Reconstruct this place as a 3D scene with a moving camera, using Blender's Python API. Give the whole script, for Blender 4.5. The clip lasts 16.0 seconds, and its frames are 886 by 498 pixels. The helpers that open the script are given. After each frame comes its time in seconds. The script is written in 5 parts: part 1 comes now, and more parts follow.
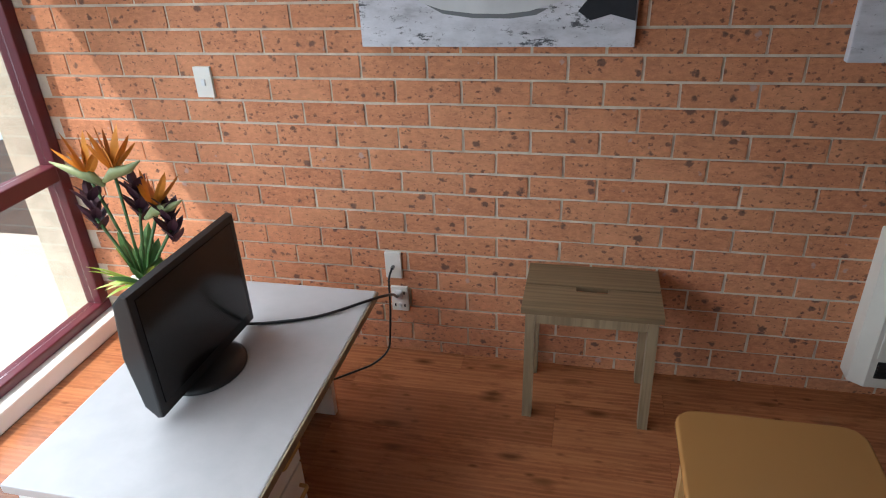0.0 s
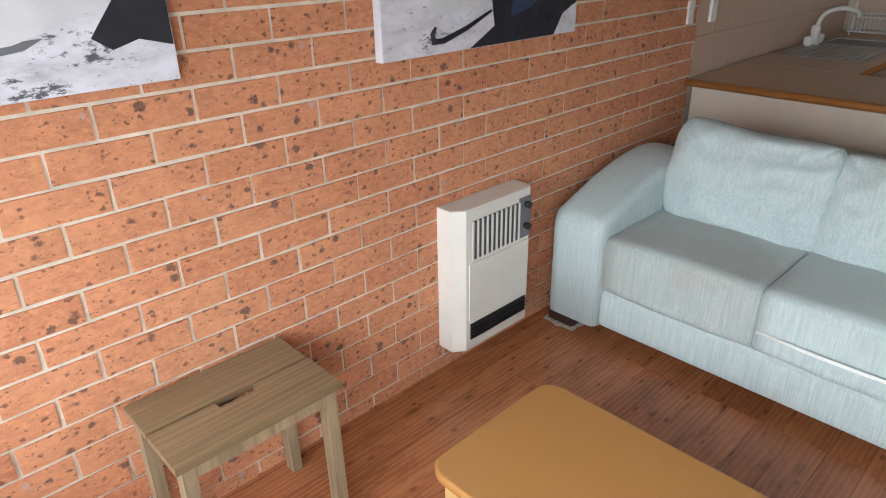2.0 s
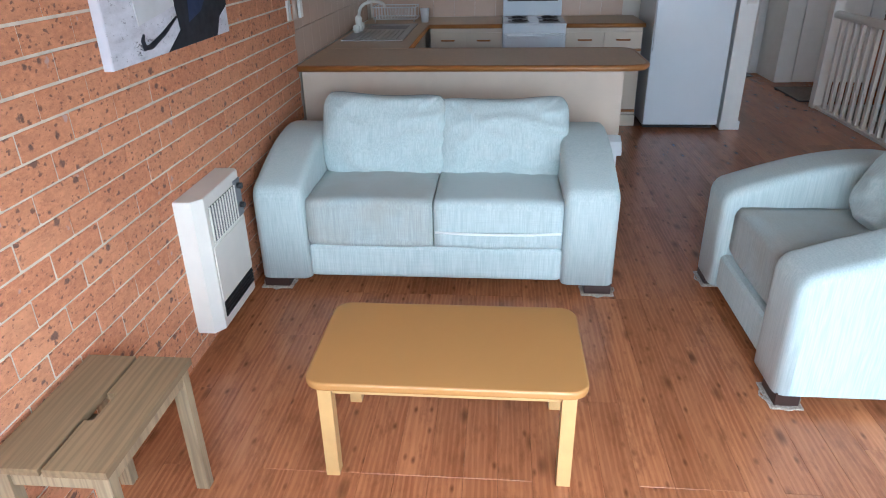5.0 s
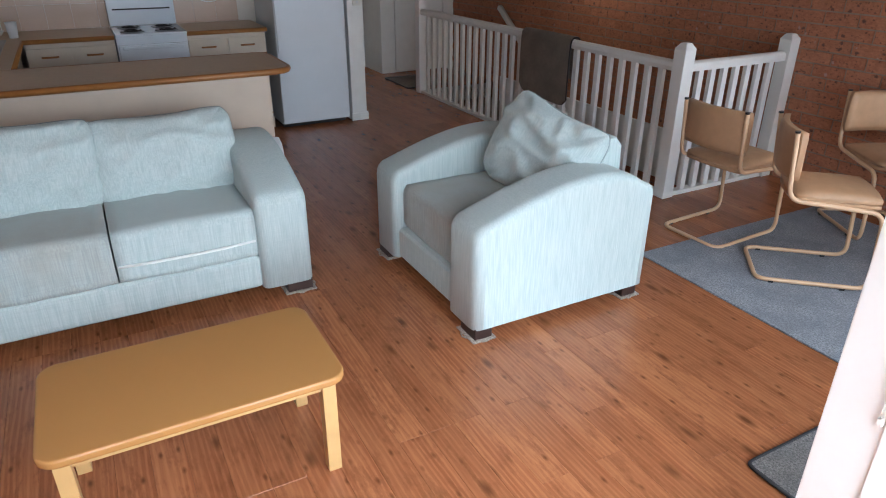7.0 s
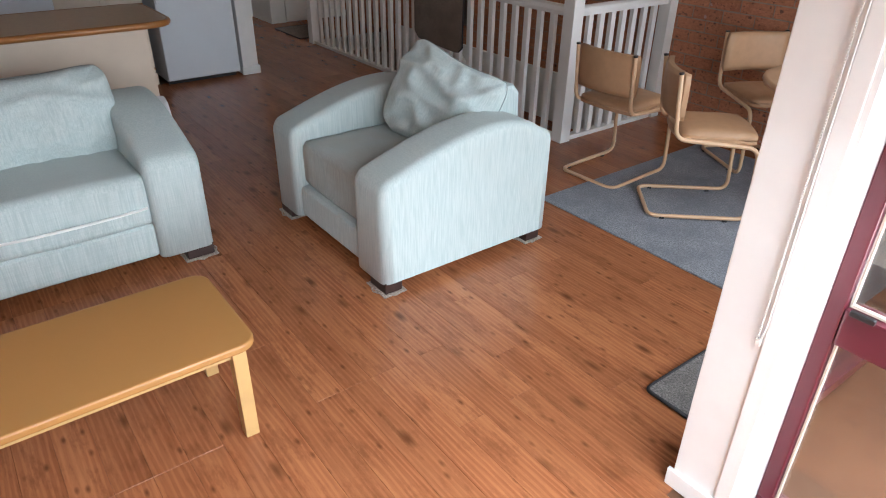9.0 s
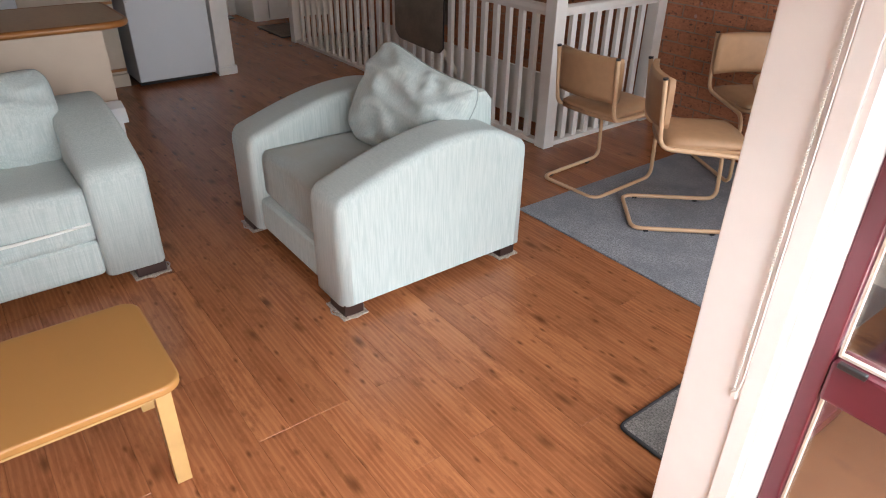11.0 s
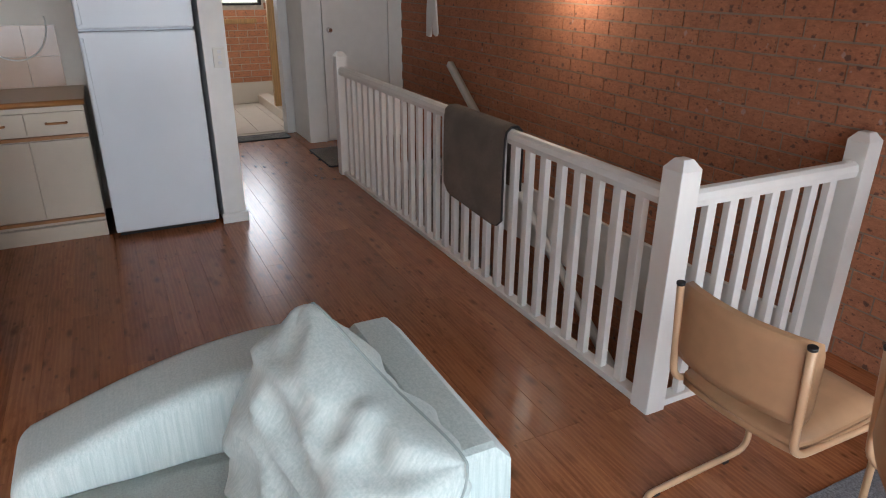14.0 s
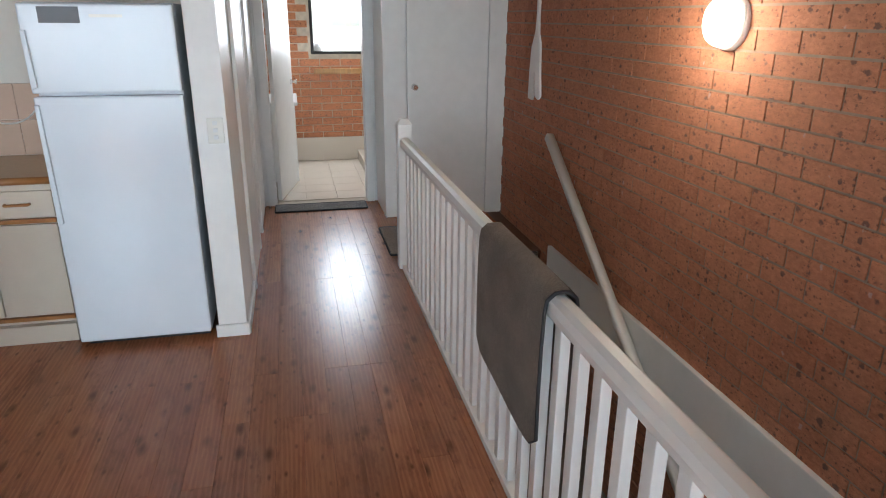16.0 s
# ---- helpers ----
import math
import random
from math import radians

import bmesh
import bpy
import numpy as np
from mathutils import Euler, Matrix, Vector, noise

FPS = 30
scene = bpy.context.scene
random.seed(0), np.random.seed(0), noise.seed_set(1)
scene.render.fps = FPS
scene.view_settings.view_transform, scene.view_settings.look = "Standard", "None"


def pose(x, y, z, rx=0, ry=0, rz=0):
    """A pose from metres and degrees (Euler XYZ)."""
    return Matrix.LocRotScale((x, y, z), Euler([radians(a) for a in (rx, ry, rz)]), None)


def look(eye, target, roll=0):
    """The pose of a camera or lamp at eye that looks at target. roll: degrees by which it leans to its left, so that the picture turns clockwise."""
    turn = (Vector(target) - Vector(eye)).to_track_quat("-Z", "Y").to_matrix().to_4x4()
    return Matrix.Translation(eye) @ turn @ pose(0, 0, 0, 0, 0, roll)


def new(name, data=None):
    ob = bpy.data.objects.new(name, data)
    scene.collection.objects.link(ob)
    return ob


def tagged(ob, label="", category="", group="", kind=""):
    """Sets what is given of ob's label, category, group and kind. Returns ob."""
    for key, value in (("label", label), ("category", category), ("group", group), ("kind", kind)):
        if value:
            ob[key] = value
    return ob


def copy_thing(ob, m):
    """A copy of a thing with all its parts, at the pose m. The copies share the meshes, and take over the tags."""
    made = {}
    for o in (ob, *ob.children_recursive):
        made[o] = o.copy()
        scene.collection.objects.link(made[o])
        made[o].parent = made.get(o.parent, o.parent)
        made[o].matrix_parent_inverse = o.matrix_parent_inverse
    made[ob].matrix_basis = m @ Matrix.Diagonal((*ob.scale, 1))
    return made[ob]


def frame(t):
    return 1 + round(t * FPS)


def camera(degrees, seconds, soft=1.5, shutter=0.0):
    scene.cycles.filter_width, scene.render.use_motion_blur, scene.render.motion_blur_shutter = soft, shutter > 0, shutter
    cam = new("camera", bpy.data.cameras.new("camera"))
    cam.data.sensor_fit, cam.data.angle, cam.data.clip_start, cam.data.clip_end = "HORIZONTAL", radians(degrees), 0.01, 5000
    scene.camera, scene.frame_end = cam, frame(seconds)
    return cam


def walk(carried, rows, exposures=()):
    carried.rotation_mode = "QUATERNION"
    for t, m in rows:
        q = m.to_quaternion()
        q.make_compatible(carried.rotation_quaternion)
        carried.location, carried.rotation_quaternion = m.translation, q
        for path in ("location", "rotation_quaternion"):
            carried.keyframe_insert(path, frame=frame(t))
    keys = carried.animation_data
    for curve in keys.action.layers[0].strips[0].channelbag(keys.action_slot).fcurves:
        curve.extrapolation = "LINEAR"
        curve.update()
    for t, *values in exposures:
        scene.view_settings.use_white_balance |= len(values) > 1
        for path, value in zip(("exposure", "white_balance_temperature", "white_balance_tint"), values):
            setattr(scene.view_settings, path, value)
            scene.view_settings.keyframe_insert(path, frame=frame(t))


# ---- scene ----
cam = camera(68.1, 16.0, soft=1.1)
PATH = [
    (0, (-0.018, -0.043, 1.719), (-0.425, 1.676, 0.782), -2.6),
    (0.5, (-0.093, 0.176, 1.687), (-0.182, 1.943, 0.754), -1.7),
    (1, (-0.228, 0.323, 1.644), (0.409, 1.993, 0.747), -0.3),
    (1.5, (-0.339, 0.455, 1.578), (0.68, 1.939, 0.708), -0.8),
    (2, (-0.542, 0.574, 1.581), (0.708, 1.88, 0.725), -1.0),
    (2.5, (-0.849, 0.594, 1.586), (0.565, 1.727, 0.738), -1.3),
    (3, (-1.022, 0.577, 1.596), (0.532, 1.509, 0.749), -1.1),
    (3.2, (-1.094, 0.584, 1.587), (0.501, 1.446, 0.742), -1.4),
    (5.3, (-1.301, 1.012, 1.619), (0.503, 1.012, 0.755), -0.6),
    (5.5, (-1.306, 1.066, 1.619), (0.494, 0.947, 0.755), -0.3),
    (6, (-1.317, 1.137, 1.625), (0.435, 0.714, 0.76), 0.1),
    (6.5, (-1.335, 1.161, 1.622), (0.339, 0.484, 0.762), 0.1),
    (7, (-1.352, 1.183, 1.651), (0.236, 0.328, 0.788), 0.3),
    (7.5, (-1.371, 1.196, 1.663), (0.158, 0.236, 0.802), 0.4),
    (8, (-1.367, 1.198, 1.67), (0.123, 0.179, 0.808), 0.6),
    (8.5, (-1.364, 1.188, 1.663), (0.084, 0.148, 0.756), 0.7),
    (9, (-1.352, 1.174, 1.659), (0.028, 0.12, 0.668), 0.9),
    (9.2, (-1.347, 1.171, 1.659), (0.01, 0.113, 0.64), 1.0),
    (11.5, (-1.175, 0.728, 1.64), (0.221, -0.317, 0.660), 0.9),
    (12, (-0.971, 0.484, 1.645), (0.51, -0.506, 0.738), 0.6),
    (12.5, (-0.736, 0.254, 1.626), (0.82, -0.705, 0.812), 0.6),
    (13, (-0.457, 0.054, 1.639), (1.155, -0.842, 0.864), 0.6),
    (13.5, (-0.128, -0.137, 1.663), (1.509, -0.985, 0.888), 0.4),
    (14, (0.113, -0.48, 1.623), (1.763, -1.309, 0.854), 0.4),
    (14.5, (0.335, -0.844, 1.65), (2.019, -1.603, 0.883), 0.4),
    (15, (0.626, -1.086, 1.656), (2.357, -1.75, 0.907), 0.5),
    (15.5, (0.939, -1.325, 1.635), (2.728, -1.868, 0.926), 0.5),
    (16, (1.25, -1.531, 1.661), (3.09, -1.949, 0.997), 0.4),
]
EXPOSURES = [(0, 0.45, 6000, 8), (0.5, 0.95, 6100, 10), (1, 1.35, 6300, 12), (1.5, 1.6, 6400, 12), (3, 2.0, 5950, 8), (5.5, 1.92, 5500, 9), (7, 1.67, 5900, 11), (9, 1.57, 6250, 13),
             (11.5, 1.5, 6900, 18), (12.5, 1.35, 6900, 18), (13.5, 1.72, 6500, 16), (14.5, 2.25, 6200, 12), (16, 2.6, 5900, 8)]
walk(cam, [(t, look(eye, target, roll)) for t, eye, target, roll in PATH], EXPOSURES)

# ---- light ----
world = bpy.data.worlds.new("world")
scene.world = world
world.use_nodes = True
wn = world.node_tree
sky = wn.nodes.new("ShaderNodeTexSky")
sky.sky_type, sky.sun_disc = "NISHITA", False
sky.sun_elevation, sky.sun_rotation = radians(58), radians(235)
wn.links.new(sky.outputs[0], wn.nodes["Background"].inputs[0])
wn.nodes["Background"].inputs[1].default_value = 0.07


def lamp(name, kind, energy, color, m, size=None, spread=180):
    d = bpy.data.lights.new(name, kind)
    d.energy, d.color = energy, color
    if size and kind == "AREA":
        d.shape, d.size, d.size_y = "RECTANGLE", size[0], size[1]
    if kind == "AREA":
        d.spread = radians(spread)
    ob = new(name, d)
    ob.matrix_world = m
    return ob


sun = lamp("sun", "SUN", 5.0, (1, 0.93, 0.82), look((-3.0, -1.9, 6.0), (0, 0, 0)))
sun.data.angle = radians(0.6)
lamp("window_skylight", "AREA", 25, (0.86, 0.94, 1.0), look((-2.13, 0.95, 1.2), (0, 0.95, -1.1)), (2.2, 2.1), 112)
lamp("dining_skylight", "AREA", 5.5, (0.86, 0.94, 1.0), look((-0.60, -1.75, 1.15), (2, -1.75, -1.5)), (2.3, 2.0), 125)
lamp("side_skylight", "AREA", 20, (0.88, 0.95, 1.0), look((-1.5, -0.40, 1.1), (-1.5, 2, -1.0)), (1.1, 1.9))
lamp("bathroom_skylight", "AREA", 4.5, (0.95, 0.98, 1.0), look((9.30, -2.05, 1.65), (7.0, -1.9, 0.6)), (0.6, 0.75))


# ---- materials ----
class Mat:
    def __init__(self, name, rough=0.5, metal=0.0, coords="Object"):
        self.m = bpy.data.materials.new(name)
        self.m.use_nodes = True
        self.t = self.m.node_tree
        self.b = self.t.nodes["Principled BSDF"]
        self.b.inputs["Roughness"].default_value = rough
        self.b.inputs["Metallic"].default_value = metal
        self.co = self.node("ShaderNodeTexCoord").outputs[coords]

    def node(self, kind, **props):
        n = self.t.nodes.new(kind)
        for k, v in props.items():
            if k == "op":
                n.operation = v
            elif k == "blend":
                n.blend_type = v
        return n

    def put(self, a, b):
        self.t.links.new(a, b)

    def jitter(self):
        """Shift the pattern from piece to piece."""
        r = self.node("ShaderNodeObjectInfo").outputs["Random"]
        s = self.node("ShaderNodeVectorMath", op="SCALE")
        s.inputs[0].default_value = (37.0, 53.0, 91.0)
        self.put(r, s.inputs["Scale"])
        a = self.node("ShaderNodeVectorMath", op="ADD")
        self.put(self.co, a.inputs[0])
        self.put(s.outputs[0], a.inputs[1])
        self.co = a.outputs[0]
        return r

    def noise(self, scale, stretch=(1, 1, 1), detail=4, rough=0.55):
        mp = self.node("ShaderNodeMapping")
        mp.inputs["Scale"].default_value = stretch
        self.put(self.co, mp.inputs[0])
        n = self.node("ShaderNodeTexNoise")
        n.inputs["Scale"].default_value, n.inputs["Detail"].default_value = scale, detail
        n.inputs["Roughness"].default_value = rough
        self.put(mp.outputs[0], n.inputs["Vector"])
        return n.outputs["Fac"]

    def cells(self, scale, stretch=(1, 1, 1)):
        mp = self.node("ShaderNodeMapping")
        mp.inputs["Scale"].default_value = stretch
        self.put(self.co, mp.inputs[0])
        n = self.node("ShaderNodeTexVoronoi")
        n.inputs["Scale"].default_value = scale
        self.put(mp.outputs[0], n.inputs["Vector"])
        return n

    def ramp(self, fac, *stops):
        r = self.node("ShaderNodeValToRGB")
        while len(r.color_ramp.elements) < len(stops):
            r.color_ramp.elements.new(0.5)
        for e, (p, c) in zip(r.color_ramp.elements, stops):
            e.position = p
            e.color = (*c, 1) if isinstance(c, tuple) else (c, c, c, 1)
        self.put(fac, r.inputs[0])
        return r.outputs[0]

    def mix(self, fac, a, b, blend="MIX"):
        n = self.node("ShaderNodeMixRGB", blend=blend)
        for s, v in zip(n.inputs, (fac, a, b)):
            if isinstance(v, (int, float)):
                s.default_value = v if s.type == "VALUE" else (v, v, v, 1)
            elif isinstance(v, tuple):
                s.default_value = (*v, 1)
            else:
                self.put(v, s)
        return n.outputs[0]

    def color(self, c):
        if isinstance(c, tuple):
            self.b.inputs["Base Color"].default_value = (*c, 1)
        else:
            self.put(c, self.b.inputs["Base Color"])
        return self

    def roughness(self, fac, lo, hi):
        self.put(self.ramp(fac, (0.3, lo), (0.7, hi)), self.b.inputs["Roughness"])
        return self

    def bump(self, fac, strength=0.3, dist=0.002):
        n = self.node("ShaderNodeBump")
        n.inputs["Strength"].default_value, n.inputs["Distance"].default_value = strength, dist
        self.put(fac, n.inputs["Height"])
        self.put(n.outputs[0], self.b.inputs["Normal"])
        return self


def plain(name, c, rough=0.5, metal=0.0, vary=0.12, scale=9.0, bump=0.06, fine=160.0):
    """Paint, plastic, metal: a base colour with faint blotches and a fine grain."""
    m = Mat(name, rough, metal)
    dark = tuple(v * (1 - vary) for v in c)
    col = m.ramp(m.noise(scale, detail=5), (0.3, dark), (0.7, c))
    m.color(col)
    f = m.noise(fine, detail=2)
    spread = 0.06 if rough > 0.46 else 0.012
    m.roughness(m.noise(scale * 2.3, detail=2), max(0.03, rough - spread), min(1, rough + spread))
    if bump:
        m.bump(f, bump, 0.001)
    return m.m


def brick_mat(name, light, dark):
    """Extruded clay: mottled body, burnt iron spots of uneven size, drag marks and pale blooms."""
    m = Mat(name, 0.88)
    r = m.jitter()
    warp = m.node("ShaderNodeTexNoise")
    warp.inputs["Scale"].default_value, warp.inputs["Detail"].default_value = 75.0, 3.0
    m.put(m.co, warp.inputs["Vector"])
    off = m.node("ShaderNodeVectorMath", op="SCALE")
    off.inputs["Scale"].default_value = 0.022
    m.put(warp.outputs["Color"], off.inputs[0])
    add = m.node("ShaderNodeVectorMath", op="ADD")
    m.put(m.co, add.inputs[0])
    m.put(off.outputs[0], add.inputs[1])
    straight = m.co
    base = m.ramp(r, (0.0, dark), (0.45, light), (0.8, tuple(v * 0.92 for v in light)), (1.0, tuple(0.5 * (a + b) for a, b in zip(light, dark))))
    base = m.mix(m.ramp(m.noise(9, detail=3), (0.35, 0.5), (0.65, 0.0)), base, tuple(v * 0.82 for v in dark))
    base = m.mix(m.ramp(m.noise(38, (1, 1, 1.6), detail=6, rough=0.75), (0.42, 0.0), (0.68, 0.6)), base, tuple(min(1, v * 1.3) for v in light))
    base = m.mix(m.ramp(m.noise(24, (1, 1, 3.0), detail=6, rough=0.8), (0.55, 0.0), (0.66, 0.55)), base, tuple(v * 0.5 for v in dark))
    m.co = add.outputs[0]

    def spots(scale, size, softness, strength, colour, stretch=(1, 1, 1.2)):
        c = m.cells(scale, stretch)
        sep = m.node("ShaderNodeSeparateColor")
        m.put(c.outputs["Color"], sep.inputs[0])
        big = m.node("ShaderNodeMath", op="MULTIPLY_ADD")
        m.put(sep.outputs[0], big.inputs[0])
        big.inputs[1].default_value = size * 1.6
        m.put(c.outputs["Distance"], big.inputs[2])
        return m.mix(m.ramp(big.outputs[0], (size, strength), (size + softness, 0.0)), base, colour)

    base = spots(17.0, 0.22, 0.10, 0.80, (0.085, 0.052, 0.044))
    base = spots(36.0, 0.25, 0.14, 0.75, (0.10, 0.05, 0.036), (1, 1, 1.5))
    base = spots(62.0, 0.22, 0.10, 0.6, (0.09, 0.045, 0.034))
    base = spots(11.0, 0.13, 0.05, 0.55, (0.46, 0.38, 0.37), (1.2, 1, 0.9))
    m.color(base)
    m.co = straight
    m.bump(m.mix(0.5, m.noise(55, (1, 1, 2.2), detail=6, rough=0.75), m.noise(14, detail=3)), 0.85, 0.006)
    return m.m


def plank_mat(name, a, b):
    """Printed laminate board: fine long grain, looping figure, scattered dark knots."""
    m = Mat(name, 0.3)
    r = m.jitter()
    w = m.node("ShaderNodeTexWave")
    mp = m.node("ShaderNodeMapping")
    mp.inputs["Scale"].default_value = (0.9, 9.0, 9.0)
    m.put(m.co, mp.inputs[0])
    m.put(mp.outputs[0], w.inputs["Vector"])
    w.bands_direction = "Y"
    for k, v in (("Scale", 1.7), ("Distortion", 6.5), ("Detail", 3.0), ("Detail Scale", 1.1)):
        w.inputs[k].default_value = v
    col = m.ramp(m.noise(1.0, (1.3, 11, 11), detail=4), (0.3, b), (0.7, a))
    col = m.mix(m.ramp(w.outputs["Fac"], (0.35, 0.0), (0.95, 0.38)), col, tuple(min(1, v * 1.3) for v in a))
    col = m.mix(m.ramp(m.noise(1.0, (9, 110, 110), detail=4, rough=0.7), (0.45, 0.0), (0.72, 0.30)), col, tuple(v * 0.6 for v in b))
    col = m.mix(m.ramp(m.noise(1.0, (5.5, 17, 17), detail=6, rough=0.72), (0.50, 0.0), (0.68, 0.6)), col, tuple(v * 0.55 for v in b))
    for st, size, soft, k in (((3.4, 8.5, 8.5), 0.05, 0.16, 0.8), ((8.0, 19.0, 19.0), 0.05, 0.14, 0.7)):
        c = m.cells(1.0, st)
        col = m.mix(m.ramp(c.outputs["Distance"], (size, k), (size + soft, 0.0)), col, tuple(v * 0.26 for v in b))
    col = m.mix(m.ramp(r, (0.0, 0.38), (1.0, 0.0)), col, tuple(v * 0.6 for v in b))
    m.color(col)
    m.b.inputs["Roughness"].default_value = 0.27
    return m.m


def wood_mat(name, a, b, rough=(0.25, 0.42), axis=0, bumpy=0.06):
    m = Mat(name, 0.4)
    r = m.jitter()
    st = [9.0, 9.0, 9.0]
    st[axis] = 0.8
    st2 = [60.0, 60.0, 60.0]
    st2[axis] = 2.0
    w = m.node("ShaderNodeTexWave")
    mp = m.node("ShaderNodeMapping")
    st3 = [7.0, 7.0, 7.0]
    st3[axis] = 0.55
    mp.inputs["Scale"].default_value = st3
    m.put(m.co, mp.inputs[0])
    m.put(mp.outputs[0], w.inputs["Vector"])
    w.bands_direction = "Y"
    for k, v in (("Scale", 2.2), ("Distortion", 9.0), ("Detail", 3.0), ("Detail Scale", 1.3)):
        w.inputs[k].default_value = v
    col = m.ramp(m.noise(1.6, tuple(st), detail=5), (0.32, b), (0.68, a))
    col = m.mix(m.ramp(w.outputs["Fac"], (0.5, 0.0), (0.95, 0.45)), col, tuple(v * 0.55 for v in b))
    col = m.mix(m.ramp(m.noise(1.0, tuple(st2), detail=3), (0.45, 0.0), (0.7, 0.55)), col, tuple(v * 0.5 for v in b))
    col = m.mix(m.ramp(r, (0.0, 0.45), (1.0, 0.0)), col, tuple(v * 0.62 for v in b))
    m.color(col)
    m.roughness(m.noise(5, detail=4), *rough)
    m.bump(m.noise(1.0, tuple(st2), detail=3), bumpy, 0.001)
    return m.m


def fabric_mat(name, light, mid, dirty=0.0):
    m = Mat(name, 0.95)
    m.b.inputs["Sheen Weight"].default_value = 0.15
    slub = m.noise(1.0, (170, 170, 7), detail=4, rough=0.6)
    col = m.ramp(slub, (0.36, mid), (0.62, light))
    col = m.mix(m.ramp(m.noise(1.0, (9, 300, 300), detail=2), (0.4, 0.0), (0.7, 0.25)), col, tuple(v * 0.8 for v in mid))
    if dirty:
        col = m.mix(m.ramp(m.noise(5, detail=5), (0.35, 0.0), (0.7, dirty)), col, (0.34, 0.31, 0.25))
    m.color(col)
    m.bump(m.mix(0.5, slub, m.noise(260, detail=2)), 0.5, 0.0018)
    return m.m


def carpet_mat(name, a, b, scale=110):
    m = Mat(name, 1.0)
    n = m.noise(scale, detail=3, rough=0.7)
    col = m.ramp(n, (0.38, tuple(v * 0.75 for v in b)), (0.62, a))
    col = m.mix(m.ramp(m.noise(5, detail=7, rough=0.7), (0.40, 0.0), (0.62, 0.6)), col, tuple(v * 0.72 for v in b))
    m.color(col)
    m.bump(n, 1.0, 0.006)
    return m.m


BRICK_A = brick_mat("brick_orange", (0.60, 0.265, 0.135), (0.49, 0.185, 0.09))
# Shaded copy of BRICK_A: the stairwell wall's dim light is in the colour.
BRICK_B = brick_mat("brick_dim", (0.46, 0.195, 0.105), (0.35, 0.13, 0.068))
# Mortar darkened likewise to carry the dimness of the stairwell wall.
MORTAR_B = plain("mortar_dim", (0.34, 0.26, 0.20), 0.95, 0, 0.3, 14, 0.6, 220)
MORTAR = plain("mortar", (0.76, 0.68, 0.56), 0.95, 0, 0.3, 14, 0.6, 220)
PLANK = plank_mat("laminate", (0.44, 0.172, 0.072), (0.285, 0.095, 0.038))
SUBFLOOR = plain("floor_joint", (0.12, 0.05, 0.022), 0.8)
WHITE = plain("white_paint", (0.80, 0.79, 0.76), 0.42, 0, 0.06)
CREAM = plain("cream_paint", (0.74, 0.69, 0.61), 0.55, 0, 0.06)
POSTWHITE = plain("off_white_wall", (0.77, 0.76, 0.73), 0.55, 0, 0.05)
# Unseen ceiling: dark colour swallows bounced light so the deep end stays dim.
CEIL = plain("ceiling_dim", (0.33, 0.29, 0.25), 0.8)
MAROON = plain("maroon_frame", (0.10, 0.012, 0.022), 0.32, 0.0, 0.2)
FABRIC = fabric_mat("aqua_fabric", (0.51, 0.585, 0.57), (0.395, 0.48, 0.475))
FABRIC_WORN = fabric_mat("worn_aqua_fabric", (0.45, 0.51, 0.49), (0.34, 0.40, 0.395), 0.5)
SEAM = plain("seam_thread", (0.30, 0.36, 0.35), 0.95)
PIPING = plain("piping", (0.80, 0.83, 0.80), 0.9)
DARKWOOD = plain("dark_foot", (0.035, 0.016, 0.012), 0.4)
FELT = carpet_mat("felt", (0.55, 0.47, 0.40), (0.35, 0.28, 0.23))
OAKTOP = plain("varnished_table", (0.41, 0.203, 0.065), 0.24, 0, 0.035, 2.2, 0.02, 90)
OAKLEG = plain("varnished_leg", (0.55, 0.34, 0.135), 0.32, 0, 0.14, 9, 0.03, 90)
STOOLWOOD = wood_mat("olive_stool", (0.31, 0.215, 0.118), (0.23, 0.155, 0.082), (0.4, 0.55), 0, 0.1)
STOOLLEG = wood_mat("olive_stool_leg", (0.39, 0.30, 0.185), (0.30, 0.22, 0.13), (0.4, 0.55), 2, 0.1)
LAMINATE = plain("beige_laminate", (0.55, 0.385, 0.24), 0.38, 0, 0.10, 30)
DESKTOP = plain("grey_desk", (0.46, 0.43, 0.42), 0.45, 0, 0.1, 12)
EDGE = plain("timber_edge", (0.38, 0.155, 0.042), 0.34, 0, 0.16, 14, 0.03)
CABINET = plain("cabinet_cream", (0.62, 0.53, 0.42), 0.45, 0, 0.05)
BARPANEL = plain("bar_panel", (0.60, 0.485, 0.38), 0.55, 0, 0.06)
TILE = plain("wall_tile", (0.60, 0.435, 0.33), 0.14, 0, 0.06, 6, 0.0)
GROUT = plain("grout", (0.56, 0.48, 0.39), 0.9)
FLOORTILE = plain("bath_tile", (0.70, 0.62, 0.52), 0.25, 0, 0.05, 3, 0)
BALCTILE = plain("balcony_tile", (0.74, 0.55, 0.41), 0.4, 0, 0.15)
FRIDGE = plain("fridge_enamel", (0.70, 0.745, 0.79), 0.16, 0, 0.04, 4, 0.05, 300)
BLACK = plain("black_plastic", (0.012, 0.012, 0.013), 0.35)
SCREEN = plain("tv_screen", (0.006, 0.006, 0.007), 0.16, 0, 0.1, 5, 0)
DARK = plain("dark_gap", (0.02, 0.018, 0.017), 0.7)
STEEL = plain("steel", (0.36, 0.36, 0.35), 0.32, 1.0)
CHROME = plain("chrome", (0.8, 0.8, 0.8), 0.1, 1.0, 0.05, 9, 0)
BRASS = plain("brass", (0.62, 0.42, 0.16), 0.3, 1.0)
HEATER = plain("heater_enamel", (0.70, 0.67, 0.60), 0.4, 0, 0.07)
